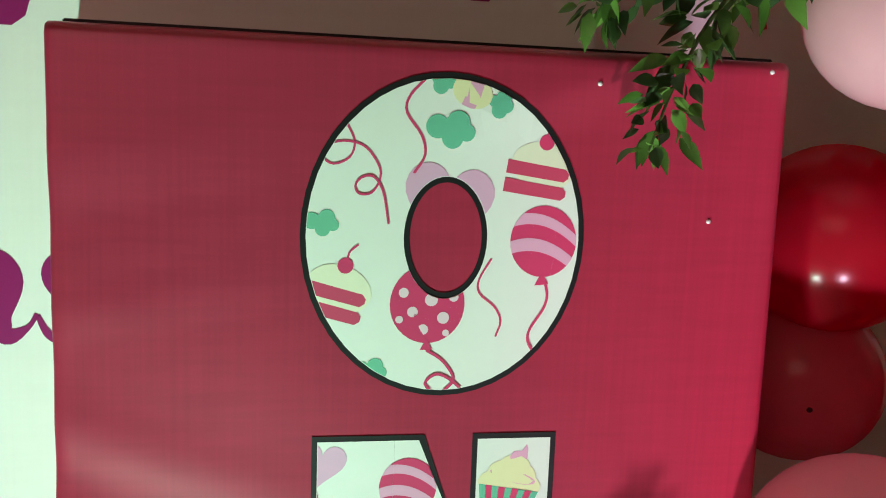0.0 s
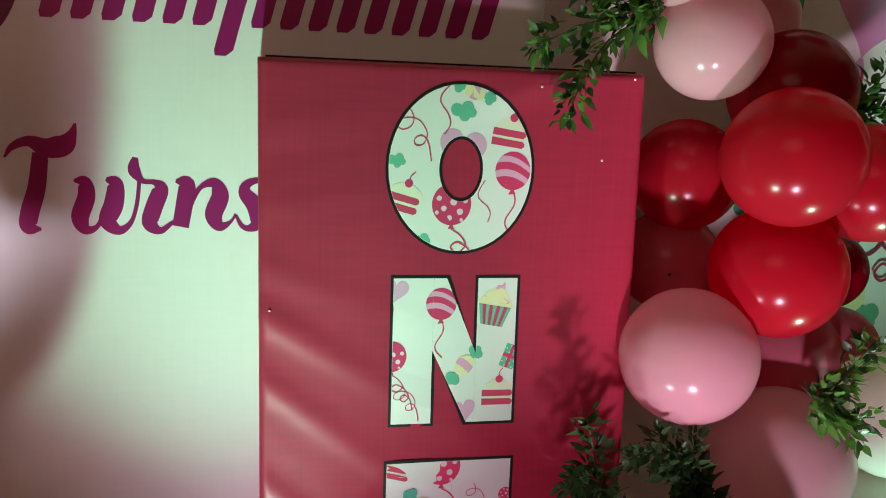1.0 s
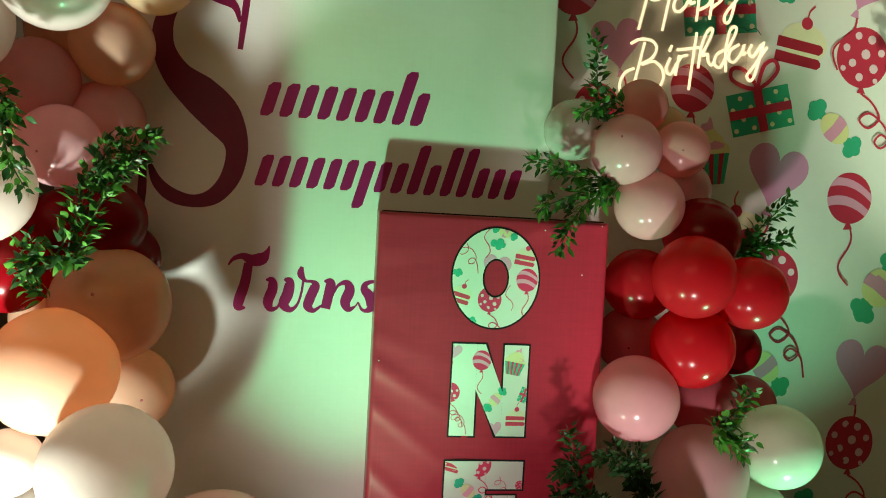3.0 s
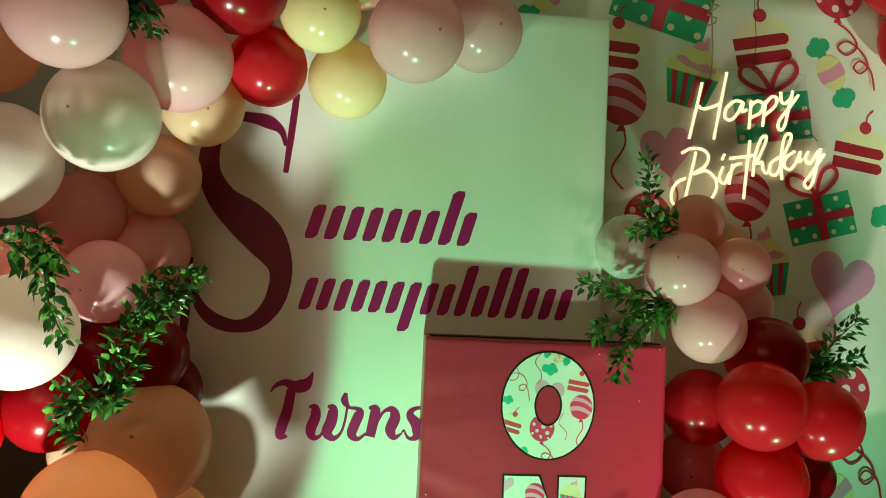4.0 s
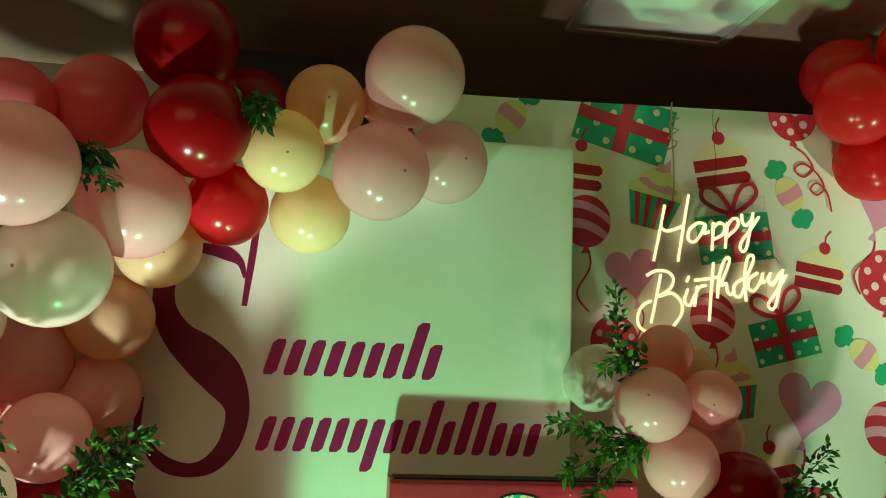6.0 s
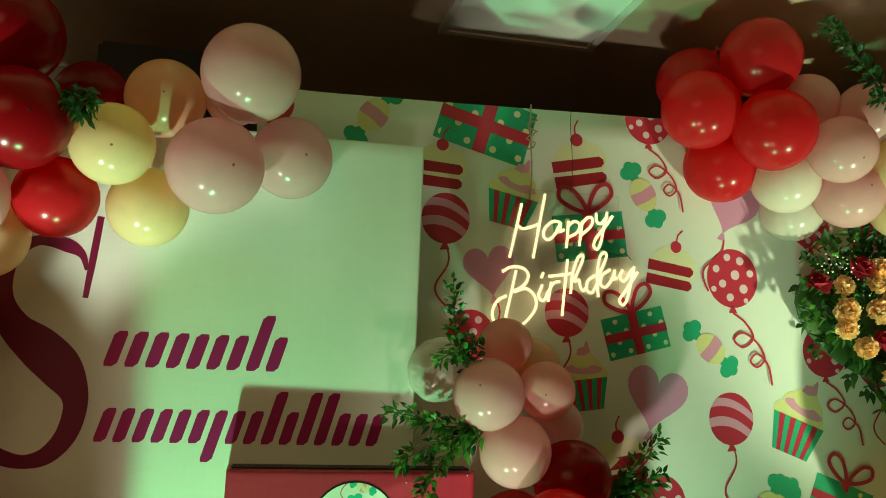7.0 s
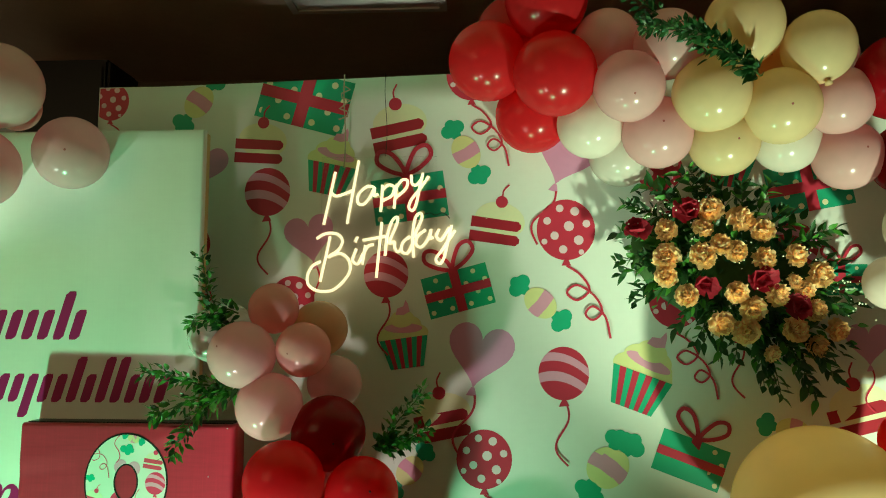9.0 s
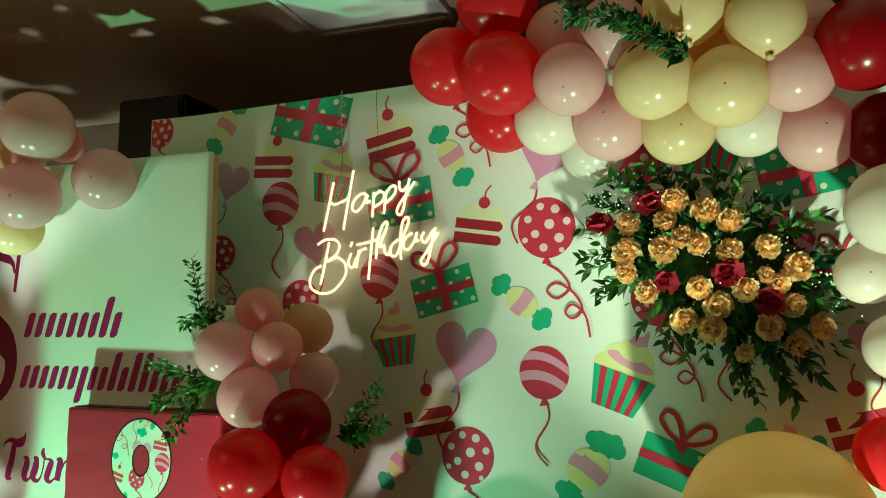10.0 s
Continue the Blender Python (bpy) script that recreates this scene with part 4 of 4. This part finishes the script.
arch_balloon("rose", -0.982, 0.360, 1.957, 0.085)
arch_balloon("maroon", -0.90, 0.600, 1.150, 0.095)
arch_balloon("peach", -0.93, 0.600, 0.950, 0.090)
arch_balloon("salmon", -0.96, 0.590, 1.380, 0.090)
arch_balloon("peach", -0.92, 0.600, 1.600, 0.090)
arch_balloon("peach", -0.80, 0.620, 0.870, 0.075)
arch_balloon("red", -1.12, 0.380, 1.020, 0.090)
arch_balloon("maroon", -0.780, 0.590, 1.090, 0.085)


# ---- leaf sprigs ----
def leaf_mesh(length, width, fold, bend):
    bm = bmesh.new()
    rows = []
    for i in range(6):
        u = i / 5
        w = width * math.sin(math.pi * min(1, u ** 0.8 * 0.97 + 0.03)) * (1 - 0.25 * u)
        z = bend * u * u
        rows.append([bm.verts.new((-w, length * u, z + fold * w)), bm.verts.new((0, length * u, z)), bm.verts.new((w, length * u, z + fold * w))])
    for a, b in zip(rows, rows[1:]):
        for k in (0, 1):
            bm.faces.new((a[k], a[k + 1], b[k + 1], b[k]))
    return bm


def leaf_set(material):
    out = []
    for size in ((0.042, 0.0135, 0.3, -0.008), (0.035, 0.012, 0.45, 0.006), (0.048, 0.0110, 0.25, -0.014)):
        ob = part("leaf", leaf_mesh(*size), material, smooth=True)
        out.append(ob.data)
        bpy.data.objects.remove(ob)
    return out


LEAVES, LEAVES_DARK = leaf_set(LEAF), leaf_set(LEAF_DARK)


def add_leaf(parent, place, way, meshes, size):
    q = (Vector(way) + Vector((dice.gauss(0, 0.25), dice.gauss(0, 0.25), dice.gauss(0, 0.25)))).normalized().to_track_quat("Y", "Z")
    ob = new("leaf", meshes[dice.randrange(3)])
    ob.parent = parent
    ob.matrix_world = Matrix.LocRotScale(place, q @ Euler((0, dice.uniform(-1.2, 1.2), 0)).to_quaternion(), (size, size, size))


# dark: every leaf in the darker green, a silhouette's shade put into the colour
def sprig(*points, dark=False, density=1.0, size=1.0):
    ob = tagged(new("leaf_sprig"), "green leafy sprig tucked between the balloons", "greenery", "leaf sprigs")
    line = [Vector(q) for q in smooth_line(points, 6)]
    bm = bmesh.new()
    tube(bm, line, 0.0024, 6, 0.4)
    part("stem", bm, STEM, ob)
    total = sum((b - a).length for a, b in zip(line, line[1:]))
    count = int(total / 0.0020 * density)
    for k in range(count):
        u = (k + 0.5) / count
        i = min(len(line) - 2, int(u * (len(line) - 1)))
        f = u * (len(line) - 1) - i
        p, d = line[i].lerp(line[i + 1], f), (line[i + 1] - line[i]).normalized()
        a = k * 2.4 + dice.uniform(-0.5, 0.5)
        s = d.cross(Vector((0, 1, 0.1))).normalized()
        side = math.cos(a) * s + math.sin(a) * s.cross(d)
        p = p + side * dice.uniform(0.0, 0.020) * size + d * dice.uniform(-0.01, 0.01)
        add_leaf(ob, p, d * 0.7 + side * 0.8 + Vector((0, -0.12, -0.1)), LEAVES_DARK if dark or dice.random() < 0.4 else LEAVES, size * dice.uniform(0.5, 0.85) * (1.05 - 0.35 * u))
    return ob


sprig((0.380, 0.590, 1.472), (0.334, 0.578, 1.522), (0.318, 0.566, 1.600), (0.308, 0.554, 1.688))
sprig((0.400, 0.590, 1.526), (0.360, 0.578, 1.537), (0.302, 0.566, 1.507), (0.278, 0.554, 1.492))
sprig((0.402, 0.590, 1.341), (0.316, 0.578, 1.338), (0.232, 0.566, 1.361), (0.155, 0.554, 1.373))
sprig((0.389, 0.590, 1.321), (0.311, 0.578, 1.273), (0.268, 0.566, 1.209), (0.243, 0.554, 1.153))
sprig((0.389, 0.590, 1.328), (0.304, 0.578, 1.305), (0.221, 0.566, 1.271), (0.193, 0.554, 1.258))
sprig((-0.935, 0.120, 1.381), (-0.887, 0.108, 1.401), (-0.854, 0.096, 1.375), (-0.838, 0.084, 1.349))
sprig((-0.868, 0.120, 1.384), (-0.863, 0.108, 1.329), (-0.845, 0.096, 1.277), (-0.815, 0.084, 1.230))
sprig((-0.936, 0.120, 1.385), (-0.897, 0.108, 1.364), (-0.873, 0.096, 1.347))
sprig((-0.831, 0.300, 1.108), (-0.793, 0.288, 1.182), (-0.780, 0.276, 1.245), (-0.738, 0.264, 1.278))
sprig((-0.774, 0.300, 1.222), (-0.725, 0.288, 1.288), (-0.684, 0.276, 1.326), (-0.642, 0.264, 1.349))
sprig((-0.806, 0.300, 1.108), (-0.841, 0.288, 1.089), (-0.876, 0.276, 1.086), (-0.880, 0.264, 1.063))
sprig((-0.767, 0.300, 1.264), (-0.738, 0.288, 1.323), (-0.705, 0.276, 1.339))
# sprigs given dark=True stand in silhouette, shade painted by leaf colour
sprig((-0.775, 0.200, 1.842), (-0.779, 0.188, 1.811), (-0.793, 0.176, 1.776), dark=True)
sprig((-0.775, 0.200, 1.842), (-0.759, 0.188, 1.802), (-0.736, 0.176, 1.769), dark=True)
sprig((-0.783, 0.200, 1.844), (-0.790, 0.188, 1.816), (-0.800, 0.176, 1.801), dark=True)
sprig((-0.485, 0.300, 1.993), (-0.510, 0.288, 1.963), (-0.537, 0.276, 1.963), dark=True)
sprig((-0.512, 0.300, 1.968), (-0.497, 0.288, 1.930), dark=True)
sprig((-0.518, 0.300, 1.985), (-0.482, 0.288, 1.943), dark=True)
sprig((0.772, 0.660, 1.160), (0.801, 0.648, 1.215), (0.854, 0.636, 1.279), (0.895, 0.624, 1.321))
sprig((0.788, 0.660, 1.161), (0.837, 0.648, 1.187), (0.905, 0.636, 1.229))
sprig((0.771, 0.660, 1.168), (0.820, 0.648, 1.194), (0.870, 0.636, 1.197))
sprig((0.647, 0.500, 0.731), (0.683, 0.488, 0.770), (0.711, 0.476, 0.816), (0.717, 0.464, 0.840))
sprig((0.663, 0.500, 0.724), (0.696, 0.488, 0.712), (0.743, 0.476, 0.716))
sprig((0.655, 0.500, 0.726), (0.698, 0.488, 0.698), (0.721, 0.476, 0.680))
sprig((0.663, 0.500, 0.724), (0.677, 0.488, 0.756), (0.703, 0.476, 0.766))
sprig((0.322, 0.500, 0.504), (0.304, 0.488, 0.594), (0.288, 0.476, 0.668), (0.265, 0.464, 0.740), dark=True)
sprig((0.343, 0.500, 0.519), (0.319, 0.488, 0.594), (0.269, 0.476, 0.640), (0.244, 0.464, 0.636), dark=True)
sprig((0.511, 0.520, 0.555), (0.450, 0.508, 0.603), (0.389, 0.496, 0.663), (0.341, 0.484, 0.666), dark=True)
sprig((0.480, 0.520, 0.570), (0.439, 0.508, 0.646), (0.380, 0.496, 0.692), dark=True)
sprig((0.340, 0.480, 0.468), (0.248, 0.468, 0.495), (0.187, 0.456, 0.520), (0.135, 0.444, 0.525), dark=True)
sprig((0.513, 0.520, 0.541), (0.471, 0.508, 0.617), (0.449, 0.496, 0.693), dark=True)
sprig((0.354, 0.520, 0.453), (0.359, 0.508, 0.530), (0.382, 0.496, 0.563), dark=True)
sprig((0.348, 0.500, 0.446), (0.280, 0.488, 0.523), (0.257, 0.476, 0.598), dark=True)
sprig((1.640, 0.520, 2.188), (1.569, 0.508, 2.250), (1.497, 0.496, 2.256), (1.451, 0.484, 2.256), dark=True)
sprig((1.741, 0.480, 2.120), (1.668, 0.468, 2.172), (1.587, 0.456, 2.224), (1.449, 0.444, 2.237), dark=True)
sprig((1.735, 0.480, 2.128), (1.641, 0.468, 2.195), (1.547, 0.456, 2.256), dark=True)
sprig((1.500, 0.500, 2.289), (1.415, 0.488, 2.356), (1.354, 0.476, 2.408), (1.294, 0.464, 2.437), dark=True)
sprig((-0.846, 0.300, 1.026), (-0.873, 0.288, 1.058), (-0.884, 0.276, 1.112), (-0.856, 0.264, 1.140))
sprig((-0.806, 0.300, 1.083), (-0.774, 0.288, 1.161), (-0.722, 0.276, 1.260), (-0.685, 0.264, 1.304))
# unidentified dark shape on the rear wall, away from the balloons, built from sprig leaves
sprig((-1.908, 1.980, 2.604), (-1.900, 1.968, 2.481), (-1.893, 1.956, 2.360), (-1.864, 1.944, 2.254), dark=True)

# ---- flower arrangement ----
bouquet = tagged(new("flower_arrangement"), "spray of peach carnations, red roses and leaves on the backdrop", "flowers")


def bloom_mesh(layers, ruffle, cup, seed, frill=2.3):
    """A ruffled bloom of many petals, facing -y, of unit radius; frill sets how often a petal's edge folds."""
    rng = random.Random(seed)
    bm = bmesh.new()
    for n, radius, tilt, lift in layers:
        for k in range(n):
            a = math.tau * k / n + rng.uniform(-0.3, 0.3) + lift
            t = tilt + rng.uniform(-0.2, 0.2)
            r = radius * rng.uniform(0.82, 1.12)
            rows = []
            for i in range(5):
                u = i / 4
                row = []
                for j in range(7):
                    v = j / 3 - 1
                    w = r * cup * (0.25 + 0.75 * u ** 0.7) * v
                    edge = ruffle * u * u * math.sin(j * frill + k * 1.7 + rng.uniform(-0.7, 0.7))
                    h = r * u * (1 - 0.12 * v * v * u + (rng.uniform(-0.07, 0.07) if i == 4 else 0.0))
                    out, front = h * math.cos(t * u ** 0.6), h * math.sin(t * u ** 0.6) + edge * r
                    x, z = out * math.cos(a) - w * math.sin(a), out * math.sin(a) + w * math.cos(a)
                    row.append(bm.verts.new((x, -front - lift * 0.12, z)))
                rows.append(row)
            for p, q in zip(rows, rows[1:]):
                for j in range(6):
                    bm.faces.new((p[j], p[j + 1], q[j + 1], q[j]))
    return bm


def keep_mesh(bm, material):
    ob = part("bloom", bm, material, smooth=True)
    me = ob.data
    bpy.data.objects.remove(ob)
    return me


CARNATIONS = [keep_mesh(bloom_mesh(((9, 1.0, 0.15, 0.0), (10, 0.98, 0.45, 0.4), (10, 0.88, 0.72, 0.9), (9, 0.78, 0.98, 1.3), (8, 0.66, 1.2, 1.7), (6, 0.55, 1.4, 2.0)), 0.22, 0.56, s, 2.1), CARNATION) for s in (1, 2, 3, 7)]
ROSES = [keep_mesh(bloom_mesh(((5, 1.0, 0.5, 0.0), (5, 0.85, 0.95, 0.6), (4, 0.65, 1.25, 1.0), (3, 0.45, 1.45, 1.6)), 0.05, 0.62, s), ROSE_RED) for s in (4, 5)]


def bloom(name, meshes, x, y, z, size):
    ob = new(name, meshes[dice.randrange(len(meshes))])
    ob.parent = bouquet
    out = Vector((x - 1.76, 0.0, z - 1.65)) * 0.9
    aim = Vector((out.x, -0.62, out.z + 0.05)).normalized()
    size *= 1.12 * dice.uniform(0.88, 1.1)
    aim = (aim + Vector((dice.uniform(-0.3, 0.3), 0, dice.uniform(-0.25, 0.35)))).normalized()
    ob.matrix_world = Matrix.LocRotScale((x, y, z), (-aim).to_track_quat("Y", "Z") @ Euler((0, dice.uniform(0, 6.2), 0)).to_quaternion(), (size, size, size))


bloom("carnation", CARNATIONS, 1.565, 0.771, 1.765, 0.032)
bloom("carnation", CARNATIONS, 1.687, 0.766, 1.822, 0.032)
bloom("carnation", CARNATIONS, 1.763, 0.755, 1.791, 0.032)
bloom("carnation", CARNATIONS, 1.824, 0.751, 1.761, 0.032)
bloom("carnation", CARNATIONS, 1.662, 0.754, 1.766, 0.026)
bloom("carnation", CARNATIONS, 1.709, 0.742, 1.720, 0.032)
bloom("carnation", CARNATIONS, 1.748, 0.738, 1.702, 0.032)
bloom("carnation", CARNATIONS, 1.564, 0.759, 1.689, 0.032)
bloom("carnation", CARNATIONS, 1.656, 0.742, 1.687, 0.032)
bloom("carnation", CARNATIONS, 1.821, 0.740, 1.679, 0.032)
bloom("carnation", CARNATIONS, 1.909, 0.753, 1.692, 0.032)
bloom("carnation", CARNATIONS, 1.980, 0.767, 1.640, 0.032)
bloom("carnation", CARNATIONS, 1.559, 0.758, 1.636, 0.029)
bloom("carnation", CARNATIONS, 1.615, 0.749, 1.579, 0.032)
bloom("carnation", CARNATIONS, 1.743, 0.737, 1.590, 0.032)
bloom("carnation", CARNATIONS, 1.786, 0.744, 1.543, 0.032)
bloom("carnation", CARNATIONS, 1.855, 0.746, 1.583, 0.032)
bloom("carnation", CARNATIONS, 1.906, 0.751, 1.619, 0.022)
bloom("carnation", CARNATIONS, 1.935, 0.758, 1.599, 0.024)
bloom("carnation", CARNATIONS, 1.966, 0.772, 1.544, 0.032)
bloom("carnation", CARNATIONS, 1.705, 0.752, 1.506, 0.032)
bloom("carnation", CARNATIONS, 1.773, 0.757, 1.483, 0.032)
bloom("carnation", CARNATIONS, 1.912, 0.772, 1.487, 0.032)
bloom("carnation", CARNATIONS, 2.035, 0.803, 1.487, 0.032)
bloom("carnation", CARNATIONS, 1.972, 0.798, 1.443, 0.032)
bloom("carnation", CARNATIONS, 1.846, 0.782, 1.422, 0.022)
bloom("rose", ROSES, 1.624, 0.773, 1.819, 0.036)
bloom("rose", ROSES, 1.665, 0.740, 1.610, 0.036)
bloom("rose", ROSES, 1.910, 0.759, 1.547, 0.036)
bloom("rose", ROSES, 1.815, 0.738, 1.626, 0.036)
bloom("rose", ROSES, 1.488, 0.794, 1.768, 0.036)


def frond(x0, z0, x1, z1):
    """One leafy stalk of the spray, from its heart to a tip."""
    a, b = Vector((x0, 0.85, z0)), Vector((x1, 0.80, z1))
    mid = a.lerp(b, 0.55) + Vector((0, -0.03, 0.02))
    line = [Vector(q) for q in smooth_line([a, mid, b], 6)]
    bm = bmesh.new()
    tube(bm, line, 0.0026, 6, 0.4)
    part("stalk", bm, STEM, bouquet)
    count = int((b - a).length / 0.0085)
    for k in range(count):
        u = (k + 0.5) / count
        p = line[0].lerp(line[-1], u) + Vector((0, -0.03 * 4 * u * (1 - u), 0.02 * 4 * u * (1 - u)))
        d = (line[-1] - line[0]).normalized()
        s = d.cross(Vector((0, 1, 0))).normalized() * (1 if k % 2 else -1)
        add_leaf(bouquet, p, d * 0.8 + s * 0.7 + Vector((0, dice.uniform(-0.5, 0.2), -0.1)), LEAVES_DARK if dice.random() < 0.72 else LEAVES, dice.uniform(0.65, 1.1))


frond(1.719, 1.754, 1.609, 1.938)
frond(1.684, 1.742, 1.508, 1.904)
frond(1.663, 1.721, 1.449, 1.845)
frond(1.656, 1.692, 1.431, 1.761)
frond(1.654, 1.662, 1.425, 1.677)
frond(1.658, 1.650, 1.437, 1.643)
frond(1.669, 1.630, 1.468, 1.585)
frond(1.671, 1.621, 1.476, 1.560)
frond(1.711, 1.595, 1.589, 1.486)
frond(1.730, 1.580, 1.644, 1.445)
frond(1.753, 1.563, 1.707, 1.397)
frond(1.770, 1.563, 1.755, 1.397)
frond(1.798, 1.536, 1.832, 1.325)
frond(1.814, 1.525, 1.879, 1.293)
frond(1.848, 1.523, 1.974, 1.290)
frond(1.869, 1.544, 2.031, 1.347)
frond(1.880, 1.609, 2.063, 1.528)
frond(1.882, 1.627, 2.070, 1.577)
frond(1.875, 1.694, 2.051, 1.767)
frond(1.824, 1.715, 1.908, 1.826)
frond(1.811, 1.742, 1.870, 1.902)
frond(1.782, 1.742, 1.789, 1.902)
frond(1.756, 1.746, 1.715, 1.916)
frond(1.730, 1.757, 1.642, 1.946)
frond(1.739, 1.580, 1.668, 1.445)
frond(1.806, 1.534, 1.856, 1.317)
frond(1.839, 1.563, 1.947, 1.398)
frond(1.861, 1.551, 2.008, 1.366)
frond(1.857, 1.683, 2.001, 1.734)
frond(1.829, 1.700, 1.923, 1.784)
frond(1.790, 1.721, 1.811, 1.843)
frond(1.681, 1.671, 1.504, 1.702)
frond(1.686, 1.639, 1.518, 1.610)
frond(1.706, 1.733, 1.574, 1.878)
frond(1.840, 1.531, 1.951, 1.310)
for k in range(300):
    a, r = dice.uniform(0, math.tau), math.sqrt(dice.random())
    x, z = 1.76 + 0.34 * r * math.cos(a) + 0.03, 1.65 + 0.25 * r * math.sin(a) - 0.12 * r * math.cos(a)
    add_leaf(bouquet, (x, 0.80 + 0.05 * r + dice.uniform(-0.03, 0.03), z), (math.cos(a), -0.5, math.sin(a)), LEAVES_DARK if k % 4 else LEAVES, dice.uniform(0.6, 1.1))
bm = bmesh.new()
bmesh.ops.create_uvsphere(bm, u_segments=24, v_segments=12, radius=1.0, matrix=Matrix.LocRotScale((1.77, 0.895, 1.65), Euler((0, radians(22), 0)), (0.30, 0.028, 0.16)))
part("foam_pad", bm, STEM, bouquet, "dark green foam pad", smooth=True)
bm = bmesh.new()
for x, z in ((1.50, 1.82), (1.56, 1.83), (1.62, 1.76), (1.72, 1.69), (1.80, 1.70), (1.93, 1.68), (2.05, 1.60), (2.09, 1.56), (1.86, 1.61), (1.66, 1.83), (1.74, 1.53)):
    for k in range(15):
        p = Vector((x + dice.gauss(0, 0.022), 0.755 + dice.gauss(0, 0.015), z + dice.gauss(0, 0.022)))
        bmesh.ops.create_icosphere(bm, subdivisions=1, radius=dice.uniform(0.0016, 0.0032), matrix=Matrix.Translation(p))
tagged(part("baby_breath", bm, BREATH, bouquet), "tiny white filler blossoms", kind="stuff")
